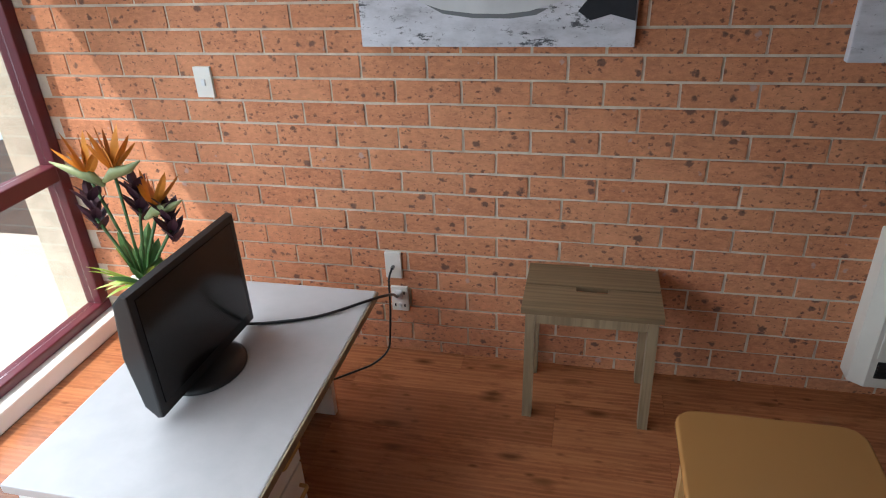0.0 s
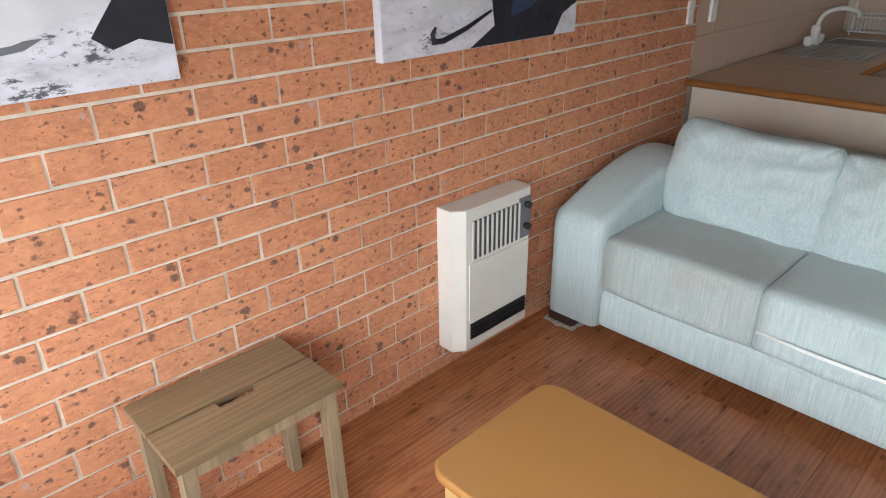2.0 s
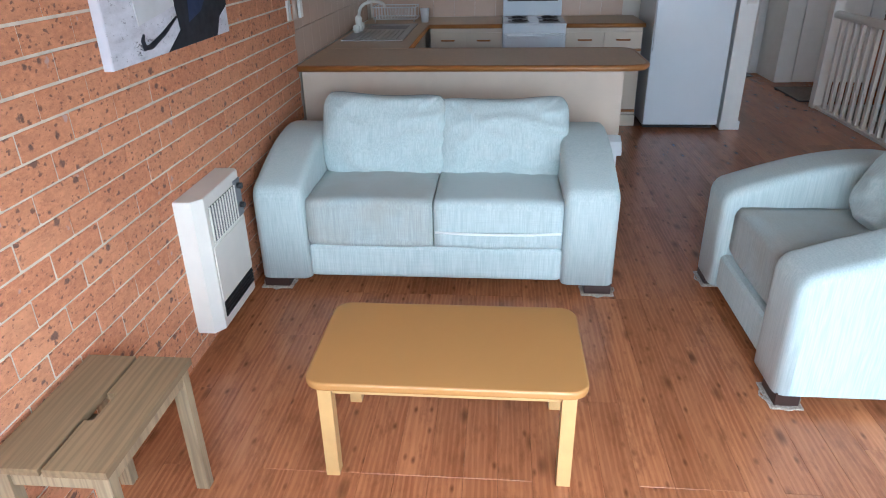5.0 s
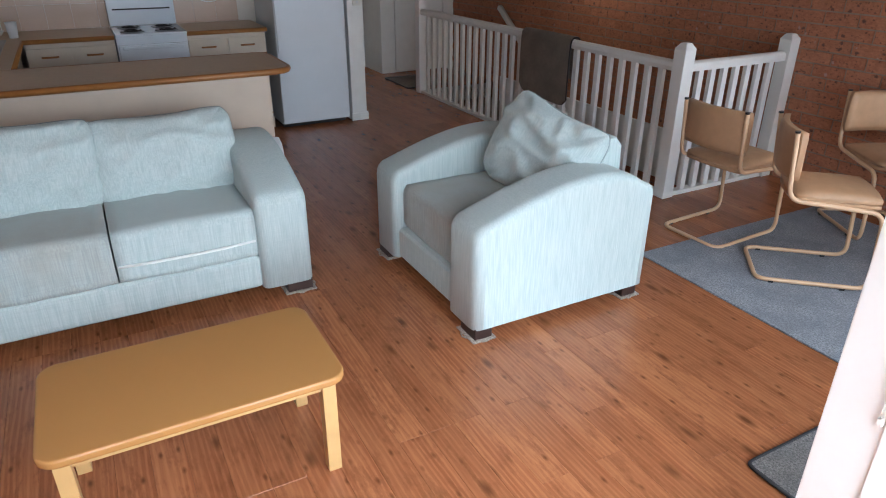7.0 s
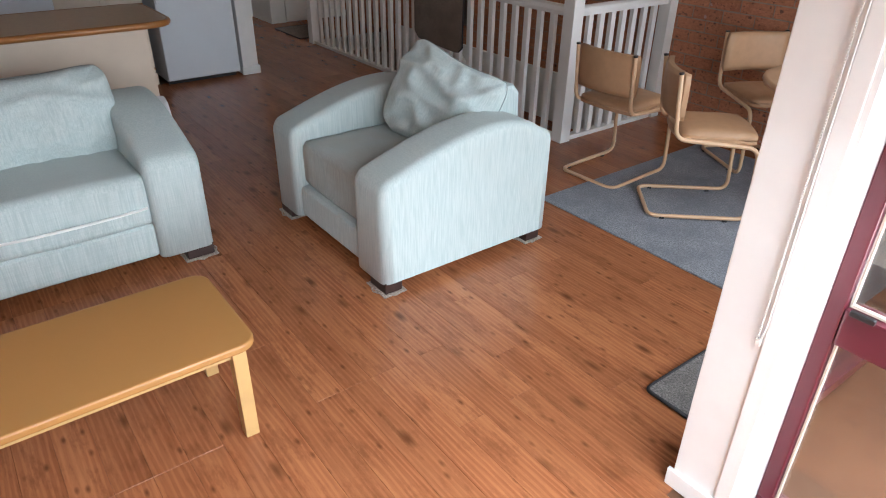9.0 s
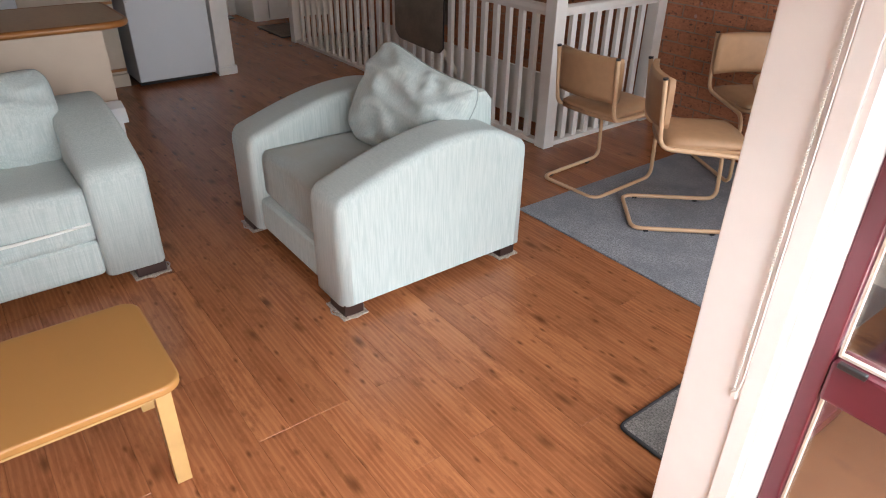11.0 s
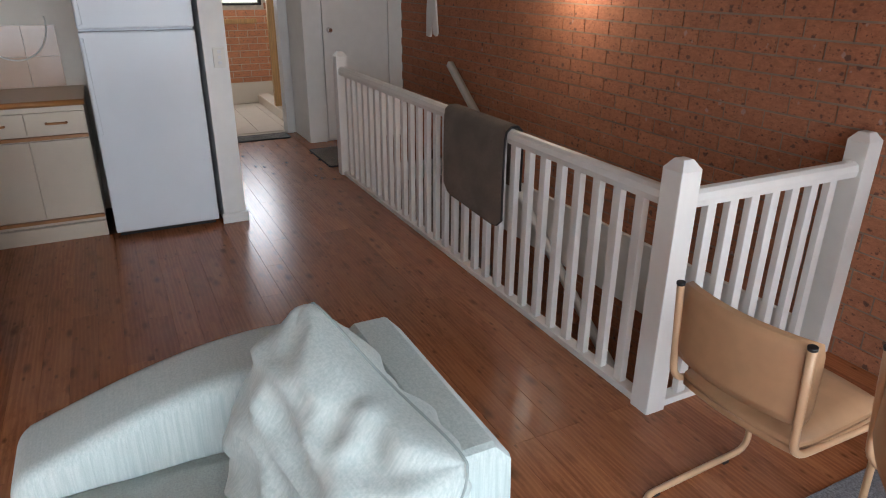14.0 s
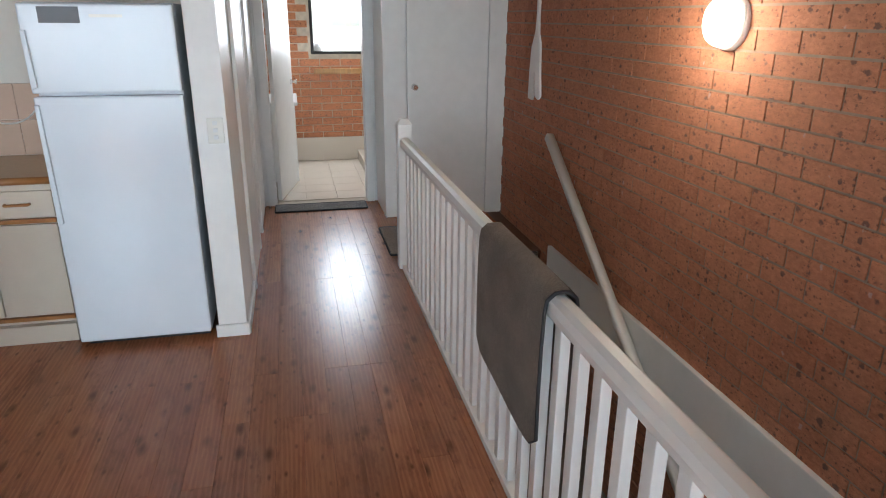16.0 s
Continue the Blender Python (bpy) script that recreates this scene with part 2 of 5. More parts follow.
GREYPANEL = plain("grey_panel", (0.16, 0.17, 0.18), 0.45)
VINYL = plain("tan_vinyl", (0.45, 0.265, 0.145), 0.42, 0, 0.12, 20, 0.15, 240)
TUBE = plain("tan_tube", (0.62, 0.40, 0.24), 0.3, 0, 0.08)
TABLETOP = plain("tan_tabletop", (0.50, 0.31, 0.18), 0.35, 0, 0.1)
RUG = carpet_mat("grey_rug", (0.36, 0.37, 0.40), (0.22, 0.23, 0.26))
MATGREY = carpet_mat("grey_mat", (0.30, 0.28, 0.26), (0.13, 0.12, 0.115), 150)
MATBROWN = carpet_mat("brown_mat", (0.30, 0.25, 0.205), (0.20, 0.162, 0.13), 260)
BINDING = plain("mat_binding", (0.03, 0.028, 0.03), 0.8)
BINWHITE = plain("bin_plastic", (0.74, 0.75, 0.75), 0.4)
SWITCH = plain("switch_plastic", (0.78, 0.76, 0.70), 0.35)
LEAF = plain("leaf", (0.055, 0.13, 0.035), 0.5, 0, 0.3, 30)
LEAF_L = plain("leaf_lime", (0.30, 0.40, 0.06), 0.5, 0, 0.3, 30)
PETAL = plain("orange_petal", (0.62, 0.23, 0.02), 0.55, 0, 0.25, 30)
PURPLE = plain("purple_bract", (0.045, 0.012, 0.028), 0.6, 0, 0.3, 30)
BEAK = plain("green_beak", (0.22, 0.25, 0.10), 0.5, 0, 0.3, 30)
VASE = plain("white_vase", (0.80, 0.78, 0.75), 0.3)
PINE = wood_mat("pine", (0.62, 0.36, 0.14), (0.50, 0.27, 0.09), (0.3, 0.5), 2)
GROUND = plain("outside_ground", (0.28, 0.27, 0.22), 0.95, 0, 0.3, 1.5)
CANVAS = plain("canvas_edge", (0.62, 0.62, 0.66), 0.8)


def art_mat(name):
    m = Mat(name, 0.75)
    col = m.ramp(m.noise(7, (1, 1, 2.4), detail=7, rough=0.65), (0.28, (0.34, 0.34, 0.38)), (0.42, (0.56, 0.56, 0.60)), (0.62, (0.70, 0.70, 0.75)))
    crack = m.noise(5.5, (1, 1, 2.6), detail=9, rough=0.82)
    col = m.mix(m.ramp(crack, (0.575, 0.0), (0.61, 0.9)), col, (0.03, 0.032, 0.04))
    grit = m.noise(34, (1, 1, 1.6), detail=5, rough=0.8)
    col = m.mix(m.ramp(grit, (0.60, 0.0), (0.66, 0.7)), col, (0.08, 0.08, 0.09))
    m.color(col)
    m.bump(m.noise(500, detail=1), 0.2, 0.0006)
    return m.m


ART = art_mat("grey_rock_print")
ARTDARK = plain("dark_print", (0.018, 0.02, 0.028), 0.7, 0, 0.5, 12)
ARTWHITE = plain("white_print", (0.66, 0.67, 0.68), 0.7, 0, 0.15, 9)
ARTBLUE = plain("blue_print", (0.03, 0.05, 0.12), 0.7, 0, 0.4, 10)


def glass_mat():
    m = bpy.data.materials.new("glass")
    m.use_nodes = True
    t = m.node_tree
    t.nodes.remove(t.nodes["Principled BSDF"])
    out = t.nodes["Material Output"]
    tr, gl, mx, lw, pw = (t.nodes.new(k) for k in ("ShaderNodeBsdfTransparent", "ShaderNodeBsdfGlossy", "ShaderNodeMixShader", "ShaderNodeLayerWeight", "ShaderNodeMath"))
    tr.inputs[0].default_value = (0.95, 0.97, 0.96, 1)
    gl.inputs["Roughness"].default_value = 0.02
    lw.inputs["Blend"].default_value = 0.22
    pw.operation = "MULTIPLY_ADD"
    pw.inputs[1].default_value, pw.inputs[2].default_value = 0.6, 0.035
    t.links.new(lw.outputs["Facing"], pw.inputs[0])
    t.links.new(pw.outputs[0], mx.inputs[0])
    t.links.new(tr.outputs[0], mx.inputs[1])
    t.links.new(gl.outputs[0], mx.inputs[2])
    t.links.new(mx.outputs[0], out.inputs[0])
    return m


GLASS = glass_mat()


def glow(name, c, strength):
    m = Mat(name, 0.5)
    m.b.inputs["Emission Color"].default_value = (*c, 1)
    m.b.inputs["Emission Strength"].default_value = strength
    m.color(c)
    return m.m


LAMPGLASS = glow("lit_glass", (1.0, 0.88, 0.66), 2.4)


# ---- mesh tools ----
def box(bm, x0, y0, z0, x1, y1, z1, bevel=0.0, seg=2):
    t = bmesh.new()
    bmesh.ops.create_cube(t, size=1)
    for v in t.verts:
        v.co = Vector(((x0 + x1) / 2 + v.co.x * abs(x1 - x0), (y0 + y1) / 2 + v.co.y * abs(y1 - y0), (z0 + z1) / 2 + v.co.z * abs(z1 - z0)))
    if bevel:
        bmesh.ops.bevel(t, geom=t.edges[:], offset=bevel, segments=seg, profile=0.6, affect="EDGES")
    return absorb(bm, t)


def absorb(bm, t, m=None):
    if bm is None:
        if m:
            t.transform(m)
        return t
    idx = [bm.verts.new(m @ v.co if m else v.co) for v in t.verts]
    t.verts.index_update()
    for f in t.faces:
        n = bm.faces.new([idx[v.index] for v in f.verts])
        n.smooth = f.smooth
    t.free()
    return bm


def bx(*a, **k):
    return box(bmesh.new(), *a, **k)


def sweep(bm, pts, r, n=8, closed=False):
    pts = [Vector(p) for p in pts]
    rings, up = [], None
    for i, p in enumerate(pts):
        a = pts[i - 1] if i or closed else p
        b = pts[(i + 1) % len(pts)] if i < len(pts) - 1 or closed else p
        d = (b - a).normalized()
        if up is None:
            up = d.orthogonal().normalized()
        up = (up - d * up.dot(d)).normalized()
        side = d.cross(up)
        rad = r[i] if isinstance(r, (list, tuple)) else r
        rings.append([bm.verts.new(p + rad * (math.cos(2 * math.pi * k / n) * up + math.sin(2 * math.pi * k / n) * side)) for k in range(n)])
    for i in range(len(rings) - (0 if closed else 1)):
        a, b = rings[i], rings[(i + 1) % len(rings)]
        for k in range(n):
            f = bm.faces.new((a[k], a[(k + 1) % n], b[(k + 1) % n], b[k]))
            f.smooth = True
    if not closed:
        bm.faces.new(rings[0][::-1]), bm.faces.new(rings[-1])
    return bm


def rounded(pts, rad=0.05, n=5):
    """A polyline with its corners rounded."""
    pts = [Vector(p) for p in pts]
    out = [pts[0]]
    for a, p, b in zip(pts, pts[1:], pts[2:]):
        u, v = (a - p), (b - p)
        k = min(rad, u.length * 0.49, v.length * 0.49)
        s, e = p + u.normalized() * k, p + v.normalized() * k
        for i in range(n + 1):
            t = i / n
            out.append(s * (1 - t) ** 2 + p * 2 * t * (1 - t) + e * t * t)
    out.append(pts[-1])
    return out


def lathe(bm, prof, n=24, c=(0, 0)):
    rings = [[bm.verts.new((c[0] + r * math.cos(2 * math.pi * k / n), c[1] + r * math.sin(2 * math.pi * k / n), z)) for k in range(n)] for r, z in prof]
    for a, b in zip(rings, rings[1:]):
        for k in range(n):
            f = bm.faces.new((a[k], a[(k + 1) % n], b[(k + 1) % n], b[k]))
            f.smooth = True
    bm.faces.new(rings[0][::-1]), bm.faces.new(rings[-1])
    return bm


def prism(outline, axis, a, b, bevel=0.0, seg=2):
    """An outline of two coordinates, drawn out along an axis from a to b; its rims may be rounded."""
    bm = bmesh.new()
    put3 = {"x": lambda p, d: (d, p[0], p[1]), "y": lambda p, d: (p[0], d, p[1]), "z": lambda p, d: (p[0], p[1], d)}[axis]
    lo = [bm.verts.new(put3(p, a)) for p in outline]
    hi = [bm.verts.new(put3(p, b)) for p in outline]
    n = len(outline)
    f1, f2 = bm.faces.new(lo), bm.faces.new(hi[::-1])
    for i in range(n):
        bm.faces.new((lo[i], hi[i], hi[(i + 1) % n], lo[(i + 1) % n]))
    bmesh.ops.recalc_face_normals(bm, faces=bm.faces[:])
    if bevel:
        bmesh.ops.bevel(bm, geom=list(set(f1.edges) | set(f2.edges)), offset=bevel, segments=seg, profile=0.6, affect="EDGES")
    for f in bm.faces:
        f.smooth = len(f.verts) == 4 and n > 12
    return bm


def pillow_rim(u, v, w, h, slump):
    """A point of the cushion's plan: a square with rounded, slightly pulled corners."""
    k = max(abs(u), abs(v), 1e-6) / max((abs(u) ** 5 + abs(v) ** 5) ** 0.2, 1e-6)
    x = u * k * w / 2 * (1 - 0.02 * (1 - v * v))
    z = v * k * h / 2 * (1 - 0.03 * (1 - u * u)) - slump * (1 - u * u) * (v > 0) * v
    return x, z


def pillow(w, d, h, seed, n=30, wrinkle=0.012, slump=0.02):
    """A stuffed knife-edge cushion, w wide (x), d thick (y), h high (z): drawn-in rim, full middle, creases that run in from the rim."""
    bm = bmesh.new()
    sheets = []
    for side in (-1, 1):
        rows = []
        for j in range(n + 1):
            row = []
            for i in range(n + 1):
                rim = i in (0, n) or j in (0, n)
                if side > 0 and rim:
                    row.append(sheets[0][j][i])
                    continue
                u, v = math.sin((i / n - 0.5) * math.pi), math.sin((j / n - 0.5) * math.pi)
                e = (1 - u * u) * (1 - v * v)
                full = max(0.0, e) ** 0.28
                x, z = pillow_rim(u, v, w, h, slump)
                q = Vector((x * 5 + seed * 9.1, side * 2.0 + seed, z * 5))
                fold = 1 - abs(noise.noise(q)) * 2.6
                ang = math.atan2(z, x) * 5 + seed
                rays = abs(noise.noise(Vector((ang * 0.75, seed * 3.7 + side, 0.9 * math.hypot(u, v))))) * max(0.0, 1 - full) * 2.2
                fine = noise.noise(q * 3.1)
                crease = 1 - 3.2 * abs(noise.noise(Vector((q.x * 0.8 + q.z * 1.5, q.y + 4.0, q.z * 1.3 - q.x * 0.9))))
                crease = max(-0.3, crease)
                y = side * (d / 2 * full + wrinkle * full ** 0.5 * (1.1 * max(0.0, fold) ** 3 - 0.5 + 0.55 * fine + 0.9 * crease - 1.6 * rays))
                y -= 0.10 * d * v * full
                row.append(bm.verts.new((x, y + 0.012 * math.sin(3 * u + seed), z)))
            rows.append(row)
        sheets.append(rows)
        for j in range(n):
            for i in range(n):
                bm.faces.new((rows[j][i], rows[j][i + 1], rows[j + 1][i + 1], rows[j + 1][i]))
    bmesh.ops.recalc_face_normals(bm, faces=bm.faces[:])
    for f in bm.faces:
        f.smooth = True
    return bm


def pillow_seam(w, h, seed, slump=0.02, n=16):
    """The welt that runs round the rim of a pillow of the same size."""
    ring = [(-1, -1 + 2 * k / n) for k in range(n)] + [(-1 + 2 * k / n, 1) for k in range(n)] + [(1, 1 - 2 * k / n) for k in range(n)] + [(1 - 2 * k / n, -1) for k in range(n)]
    pts = []
    for u, v in ring:
        x, z = pillow_rim(u, v, w, h, slump)
        pts.append((x, 0.012 * math.sin(3 * u + seed), z))
    return sweep(bmesh.new(), pts, 0.0042, 6, True)


def part(name, bm, material, parent=None, label=""):
    me = bpy.data.meshes.new(name)
    bm.to_mesh(me)
    bm.free()
    me.materials.append(material)
    ob = new(name, me)
    ob.parent = parent
    return tagged(ob, label)


def shared(name, me, parent, m):
    ob = new(name, me)
    ob.parent = parent
    ob.matrix_basis = m
    return ob


def thing(name, label, category, m=None, group=""):
    ob = new(name)
    ob.empty_display_size = 0.1
    ob.matrix_basis = m if m else Matrix()
    return tagged(ob, label, category, group)


def struct(name, bm, material, label="", category=""):
    return tagged(part(name, bm, material), label, category, "", "structure")


def solo(name, bm, material, label, category, m=None, group=""):
    ob = part(name, bm, material)
    if m:
        ob.matrix_basis = m
    return tagged(ob, label, category, group)


# ---- setting ----
AY, BY, WX, DX, SY, H = 2.18, -3.31, -2.2, -0.65, -0.28, 2.45
wall_north = struct("wall_north", bx(WX - 0.25, AY + 0.0045, -0.1, 2.80, AY + 0.25, H), MORTAR, "orange clinker brick wall with pale raked mortar", "wall")
wall_south = struct("wall_south", bx(DX - 0.2, BY - 0.25, -2.9, 6.75, BY - 0.0045, H), MORTAR_B, "brick wall beside the stairwell, coloured darker for its dim light", "wall")
kitchen_wall = struct("wall_kitchen_side", bx(2.80, AY + 0.02, -0.1, 5.62, AY + 0.25, H), CREAM, "kitchen wall behind square tiles", "wall")
struct("wall_east", bx(5.42, -1.05, -0.1, 5.62, AY + 0.02, H), CREAM, "cream kitchen end wall", "wall")
ceiling = struct("ceiling", bx(WX - 0.3, BY - 0.25, H, 9.7, AY + 0.3, H + 0.15), CEIL, "unseen ceiling, coloured dark to weaken bounced light", "ceiling")
floor = struct("floor", bx(WX - 0.1, -2.27, -0.2, 5.62, AY + 0.2, -0.009), SUBFLOOR, "reddish brown wood laminate plank floor", "floor")
struct("floor_dining", bx(DX - 0.1, BY - 0.1, -0.2, 1.72, -2.27, -0.009), SUBFLOOR, "wood laminate floor under the dining chairs", "floor")
struct("floor_hall", bx(5.62, -2.27, -0.2, 7.36, -1.0, -0.009), SUBFLOOR, "wood laminate floor of the hall", "floor")
struct("floor_landing", bx(5.70, BY - 0.02, -0.2, 6.9, -2.27, -0.009), SUBFLOOR, "landing at the head of the stairs", "floor")

# corridor partition with its white end post
struct("wall_partition", bx(4.69, -1.205, 0, 7.36, -1.055, H, bevel=0.004), WHITE, "white partition wall between kitchen and hall", "wall")
for i, x in enumerate((5.75, 6.95)):
    d = struct("door_%d" % (i + 1), bx(x - 0.38, -1.222, 0.01, x + 0.38, -1.206, 2.03, bevel=0.003), WHITE, "closed white hall door", "door")
    for a in (-0.42, 0.38):
        part("door_trim", bx(x + a, -1.228, 0, x + a + 0.05, -1.2055, 2.08, bevel=0.004), WHITE, d)
struct("baseboard_partition", bx(4.672, -1.217, 0, 4.689, -1.043, 0.07, bevel=0.003), WHITE, "white skirting at the wall end", "skirting")
struct("baseboard_hall", bx(4.69, -1.222, 0, 5.32, -1.206, 0.07, bevel=0.003), WHITE, "white hall skirting", "skirting")

# end of the hall: nib wall, closet door, bathroom doorway
struct("wall_nib", bx(6.77, -2.46, 0, 7.36, -2.27, H), WHITE, "white nib wall beside the bathroom door", "wall")
struct("wall_closet", bx(6.80, BY - 0.05, 0, 6.95, -2.46, H), WHITE, "white wall at the stair head", "wall")
closet = struct("door_3", bx(6.765, -3.16, 0.02, 6.798, -2.47, 2.04, bevel=0.003), WHITE, "closed flat white closet door", "door")
part("door_trim", bx(6.755, BY, 0, 6.80, -3.165, 2.1, bevel=0.004), WHITE, closet)
k = bmesh.new()
sweep(k, [(6.765, -2.53, 1.12), (6.745, -2.53, 1.12), (6.735, -2.53, 1.12), (6.71, -2.53, 1.12), (6.70, -2.53, 1.12)], [0.026, 0.012, 0.012, 0.025, 0.016], 14)
part("door_handle", k, CHROME, closet, "round chrome door knob")
struct("wall_bath", bx(7.36, -2.46, 0, 7.48, -2.19, H), WHITE, "white wall beside the bathroom door", "wall")
struct("wall_bath_head", bx(7.36, -2.19, 2.06, 7.48, -1.0, H), WHITE, "white wall over the bathroom door", "wall")
struct("wall_bath_left", bx(7.36, -1.31, 0, 7.48, -1.0, 2.06), WHITE, "white wall on the hinge side", "wall")
for y0, y1, nm in ((-2.24, -2.17, "trim_bath_right"), (-1.33, -1.25, "trim_bath_left")):
    struct(nm, bx(7.335, y0, 0, 7.50, y1, 2.1, bevel=0.006), WHITE, "white painted door architrave", "architrave")
bdoor = thing("bathroom_door", "open white flush door with a chrome knob", "door", pose(7.49, -1.34, 0, 0, 0, -12))
part("door_leaf", bx(0, -0.036, 0.015, 0.80, 0, 2.04, bevel=0.003), WHITE, bdoor)
k = bmesh.new()
sweep(k, [(0.73, -0.036, 1.05), (0.73, -0.06, 1.05), (0.73, -0.07, 1.05), (0.73, -0.09, 1.05), (0.73, -0.10, 1.05)], [0.028, 0.012, 0.012, 0.027, 0.018], 14)
part("door_handle", k, CHROME, bdoor, "round chrome knob")
bdoor["kind"] = "thing"

# bathroom
struct("floor_bath", bx(7.36, -2.9, -0.2, 9.5, -0.9, -0.006), GROUT, "square cream tiled bathroom floor", "floor")
bath_floor = bpy.data.objects["floor_bath"]
struct("wall_bath_north", bx(7.48, -1.0, 0, 9.5, -0.85, H), CREAM, "bathroom side wall", "wall")
struct("wall_bath_south", bx(7.48, -2.95, 0, 9.5, -2.75, H), CREAM, "bathroom side wall", "wall")
bwall = bmesh.new()
for a in ((-2.95, 0, -2.45, H), (-1.78, 0, -0.85, H), (-2.45, 0, -1.78, 1.26), (-2.45, 2.05, -1.78, H)):
    box(bwall, 9.42, a[0], a[1], 9.6, a[2], a[3])
bath_wall = struct("wall_bath_end", bwall, MORTAR, "brick bathroom wall with a small window", "wall")
struct("bath_tile_upstand", bx(9.385, -2.75, 0, 9.402, -1.0, 0.28), FLOORTILE, "cream tiled upstand", "tiles")
win = struct("window_3", bx(9.40, -2.45, 1.255, 9.5, -1.78, 1.285, bevel=0.004), DARK, "small bright bathroom window with dark frame", "window")
for a in ((-2.45, 1.285, -2.415, 2.05), (-1.815, 1.285, -1.78, 2.05), (-2.415, 2.02, -1.815, 2.05)):
    part("window_frame", bx(9.41, a[0], a[1], 9.49, a[2], a[3]), DARK, win)
g = part("pane", bx(9.455, -2.414, 1.286, 9.461, -1.816, 2.019), GLASS, win)
g.visible_shadow = False
solo("towel_rail", bx(9.36, -2.36, 1.03, 9.399, -1.80, 1.09, bevel=0.004), PINE, "pale timber towel rail board on brick", "rail")
solo("toilet_roll", lathe(bmesh.new(), [(0.03, 0), (0.055, 0.004), (0.055, 0.1), (0.03, 0.104)], 20), BINWHITE, "white paper roll on the window sill", "paper roll", pose(9.44, -1.86, 1.285))
shower = thing("shower_frame", "pine shower doorway post and white shower kerb", "shower screen")
part("post", bx(8.35, -2.37, 0.12, 8.43, -2.29, 2.05, bevel=0.005), PINE, shower)
part("kerb", bx(7.6, -2.44, 0, 9.38, -2.28, 0.12, bevel=0.01), FLOORTILE, shower)
vanity = thing("vanity_unit", "white bathroom vanity with basin top", "vanity")
part("body", bx(8.30, -1.55, 0.0, 9.1, -1.02, 0.80, bevel=0.006), WHITE, vanity)
part("top", bx(8.27, -1.58, 0.80, 9.12, -1.02, 0.84, bevel=0.012), VASE, vanity)

# window wall of the living end: a floor-length maroon aluminium window
struct("wall_window_head", bx(WX - 0.12, SY, 2.15, WX + 0.02, AY, H), CREAM, "wall over the long window", "wall")
window = struct("window_1", bx(WX - 0.05, SY, 0.085, WX + 0.03, AY, 0.13, bevel=0.006), MAROON, "floor length maroon framed window", "window")
for a in ((AY - 0.055, 0.13, AY, 2.15), (0.95, 0.13, 1.01, 2.15), (SY, 0.13, SY + 0.055, 2.15)):
    part("window_frame", bx(WX - 0.05, a[0], a[1], WX + 0.03, a[2], a[3], bevel=0.006), MAROON, window)
for y0, y1 in ((1.012, AY - 0.057), (SY + 0.057, 0.948)):
    part("midrail", bx(WX - 0.045, y0, 0.745, WX + 0.035, y1, 0.815, bevel=0.008), MAROON, window)
    part("head", bx(WX - 0.045, y0, 2.10, WX + 0.025, y1, 2.148, bevel=0.006), MAROON, window)
    for z0, z1 in ((0.132, 0.743), (0.817, 2.098)):
        g = part("pane", bx(WX - 0.012, y0, z0, WX - 0.006, y1, z1), GLASS, window)
        g.visible_shadow = False
part("window_sill", bx(WX - 0.1, SY, 0.0, WX + 0.09, AY, 0.083, bevel=0.01), WHITE, window, "white painted sill board")

# side wall to the balcony, with its window
struct("wall_side_post", bx(-0.835, -0.52, 0, DX, SY, H, bevel=0.004), POSTWHITE, "off-white wall corner by the balcony door", "wall")
struct("trim_side", bx(-0.8355, SY + 0.0005, 0.066, -0.792, SY + 0.007, 2.1, bevel=0.002), WHITE, "white architrave beside the balcony door", "architrave")
struct("baseboard_side", bx(-0.835, SY, 0, DX + 0.014, SY + 0.014, 0.065, bevel=0.003), WHITE, "white skirting at the wall corner", "skirting")
struct("wall_side_head", bx(WX - 0.1, -0.52, 2.1, -0.835, SY, H), CREAM, "wall over the side window", "wall")
side = struct("window_2", bx(WX, -0.485, 0.0, -0.851, -0.415, 0.045, bevel=0.005), MAROON, "maroon framed glazed balcony door", "window")
part("window_frame", bx(-0.895, -0.485, 0.046, -0.851, -0.415, 2.098, bevel=0.006), MAROON, side)
part("window_frame", bx(WX, -0.485, 0.046, WX + 0.06, -0.415, 2.098, bevel=0.006), MAROON, side)
part("midrail", bx(WX + 0.062, -0.48, 0.645, -0.897, -0.41, 0.75, bevel=0.008), MAROON, side)
part("reveal", bx(-0.8505, -0.515, 0, -0.836, SY + 0.002, 2.098), WHITE, side, "white painted reveal")
for z0, z1 in ((0.047, 0.643), (0.752, 2.097)):
    g = part("pane", bx(WX + 0.062, -0.453, z0, -0.897, -0.447, z1), GLASS, side)
    g.visible_shadow = False
    seal = bmesh.new()
    box(seal, -0.9035, -0.444, z0, -0.8975, -0.432, z1)
    box(seal, WX + 0.062, -0.444, z0, -0.904, -0.432, z0 + 0.007)
    part("seal", seal, GROUT, side, "pale window seal")
part("latch", bx(-0.97, -0.4095, 0.748, -0.912, -0.395, 0.762, bevel=0.003), BLACK, side)

# dining end glazing
struct("wall_dining_head", bx(DX - 0.12, BY, 2.15, DX, -0.44, H), CREAM, "wall over the dining doors", "wall")
dining = struct("window_4", bx(DX - 0.1, BY, 0, DX - 0.02, -0.44, 0.05, bevel=0.005), MAROON, "maroon framed sliding glass doors", "window")
for y in (BY, -1.85, -0.50):
    part("window_frame", bx(DX - 0.1, y, 0.052, DX - 0.02, y + 0.06, 2.148, bevel=0.006), MAROON, dining)
for y0, y1 in ((BY + 0.062, -1.852), (-1.788, -0.502)):
    g = part("pane", bx(DX - 0.063, y0, 0.052, DX - 0.057, y1, 2.148), GLASS, dining)
    g.visible_shadow = False

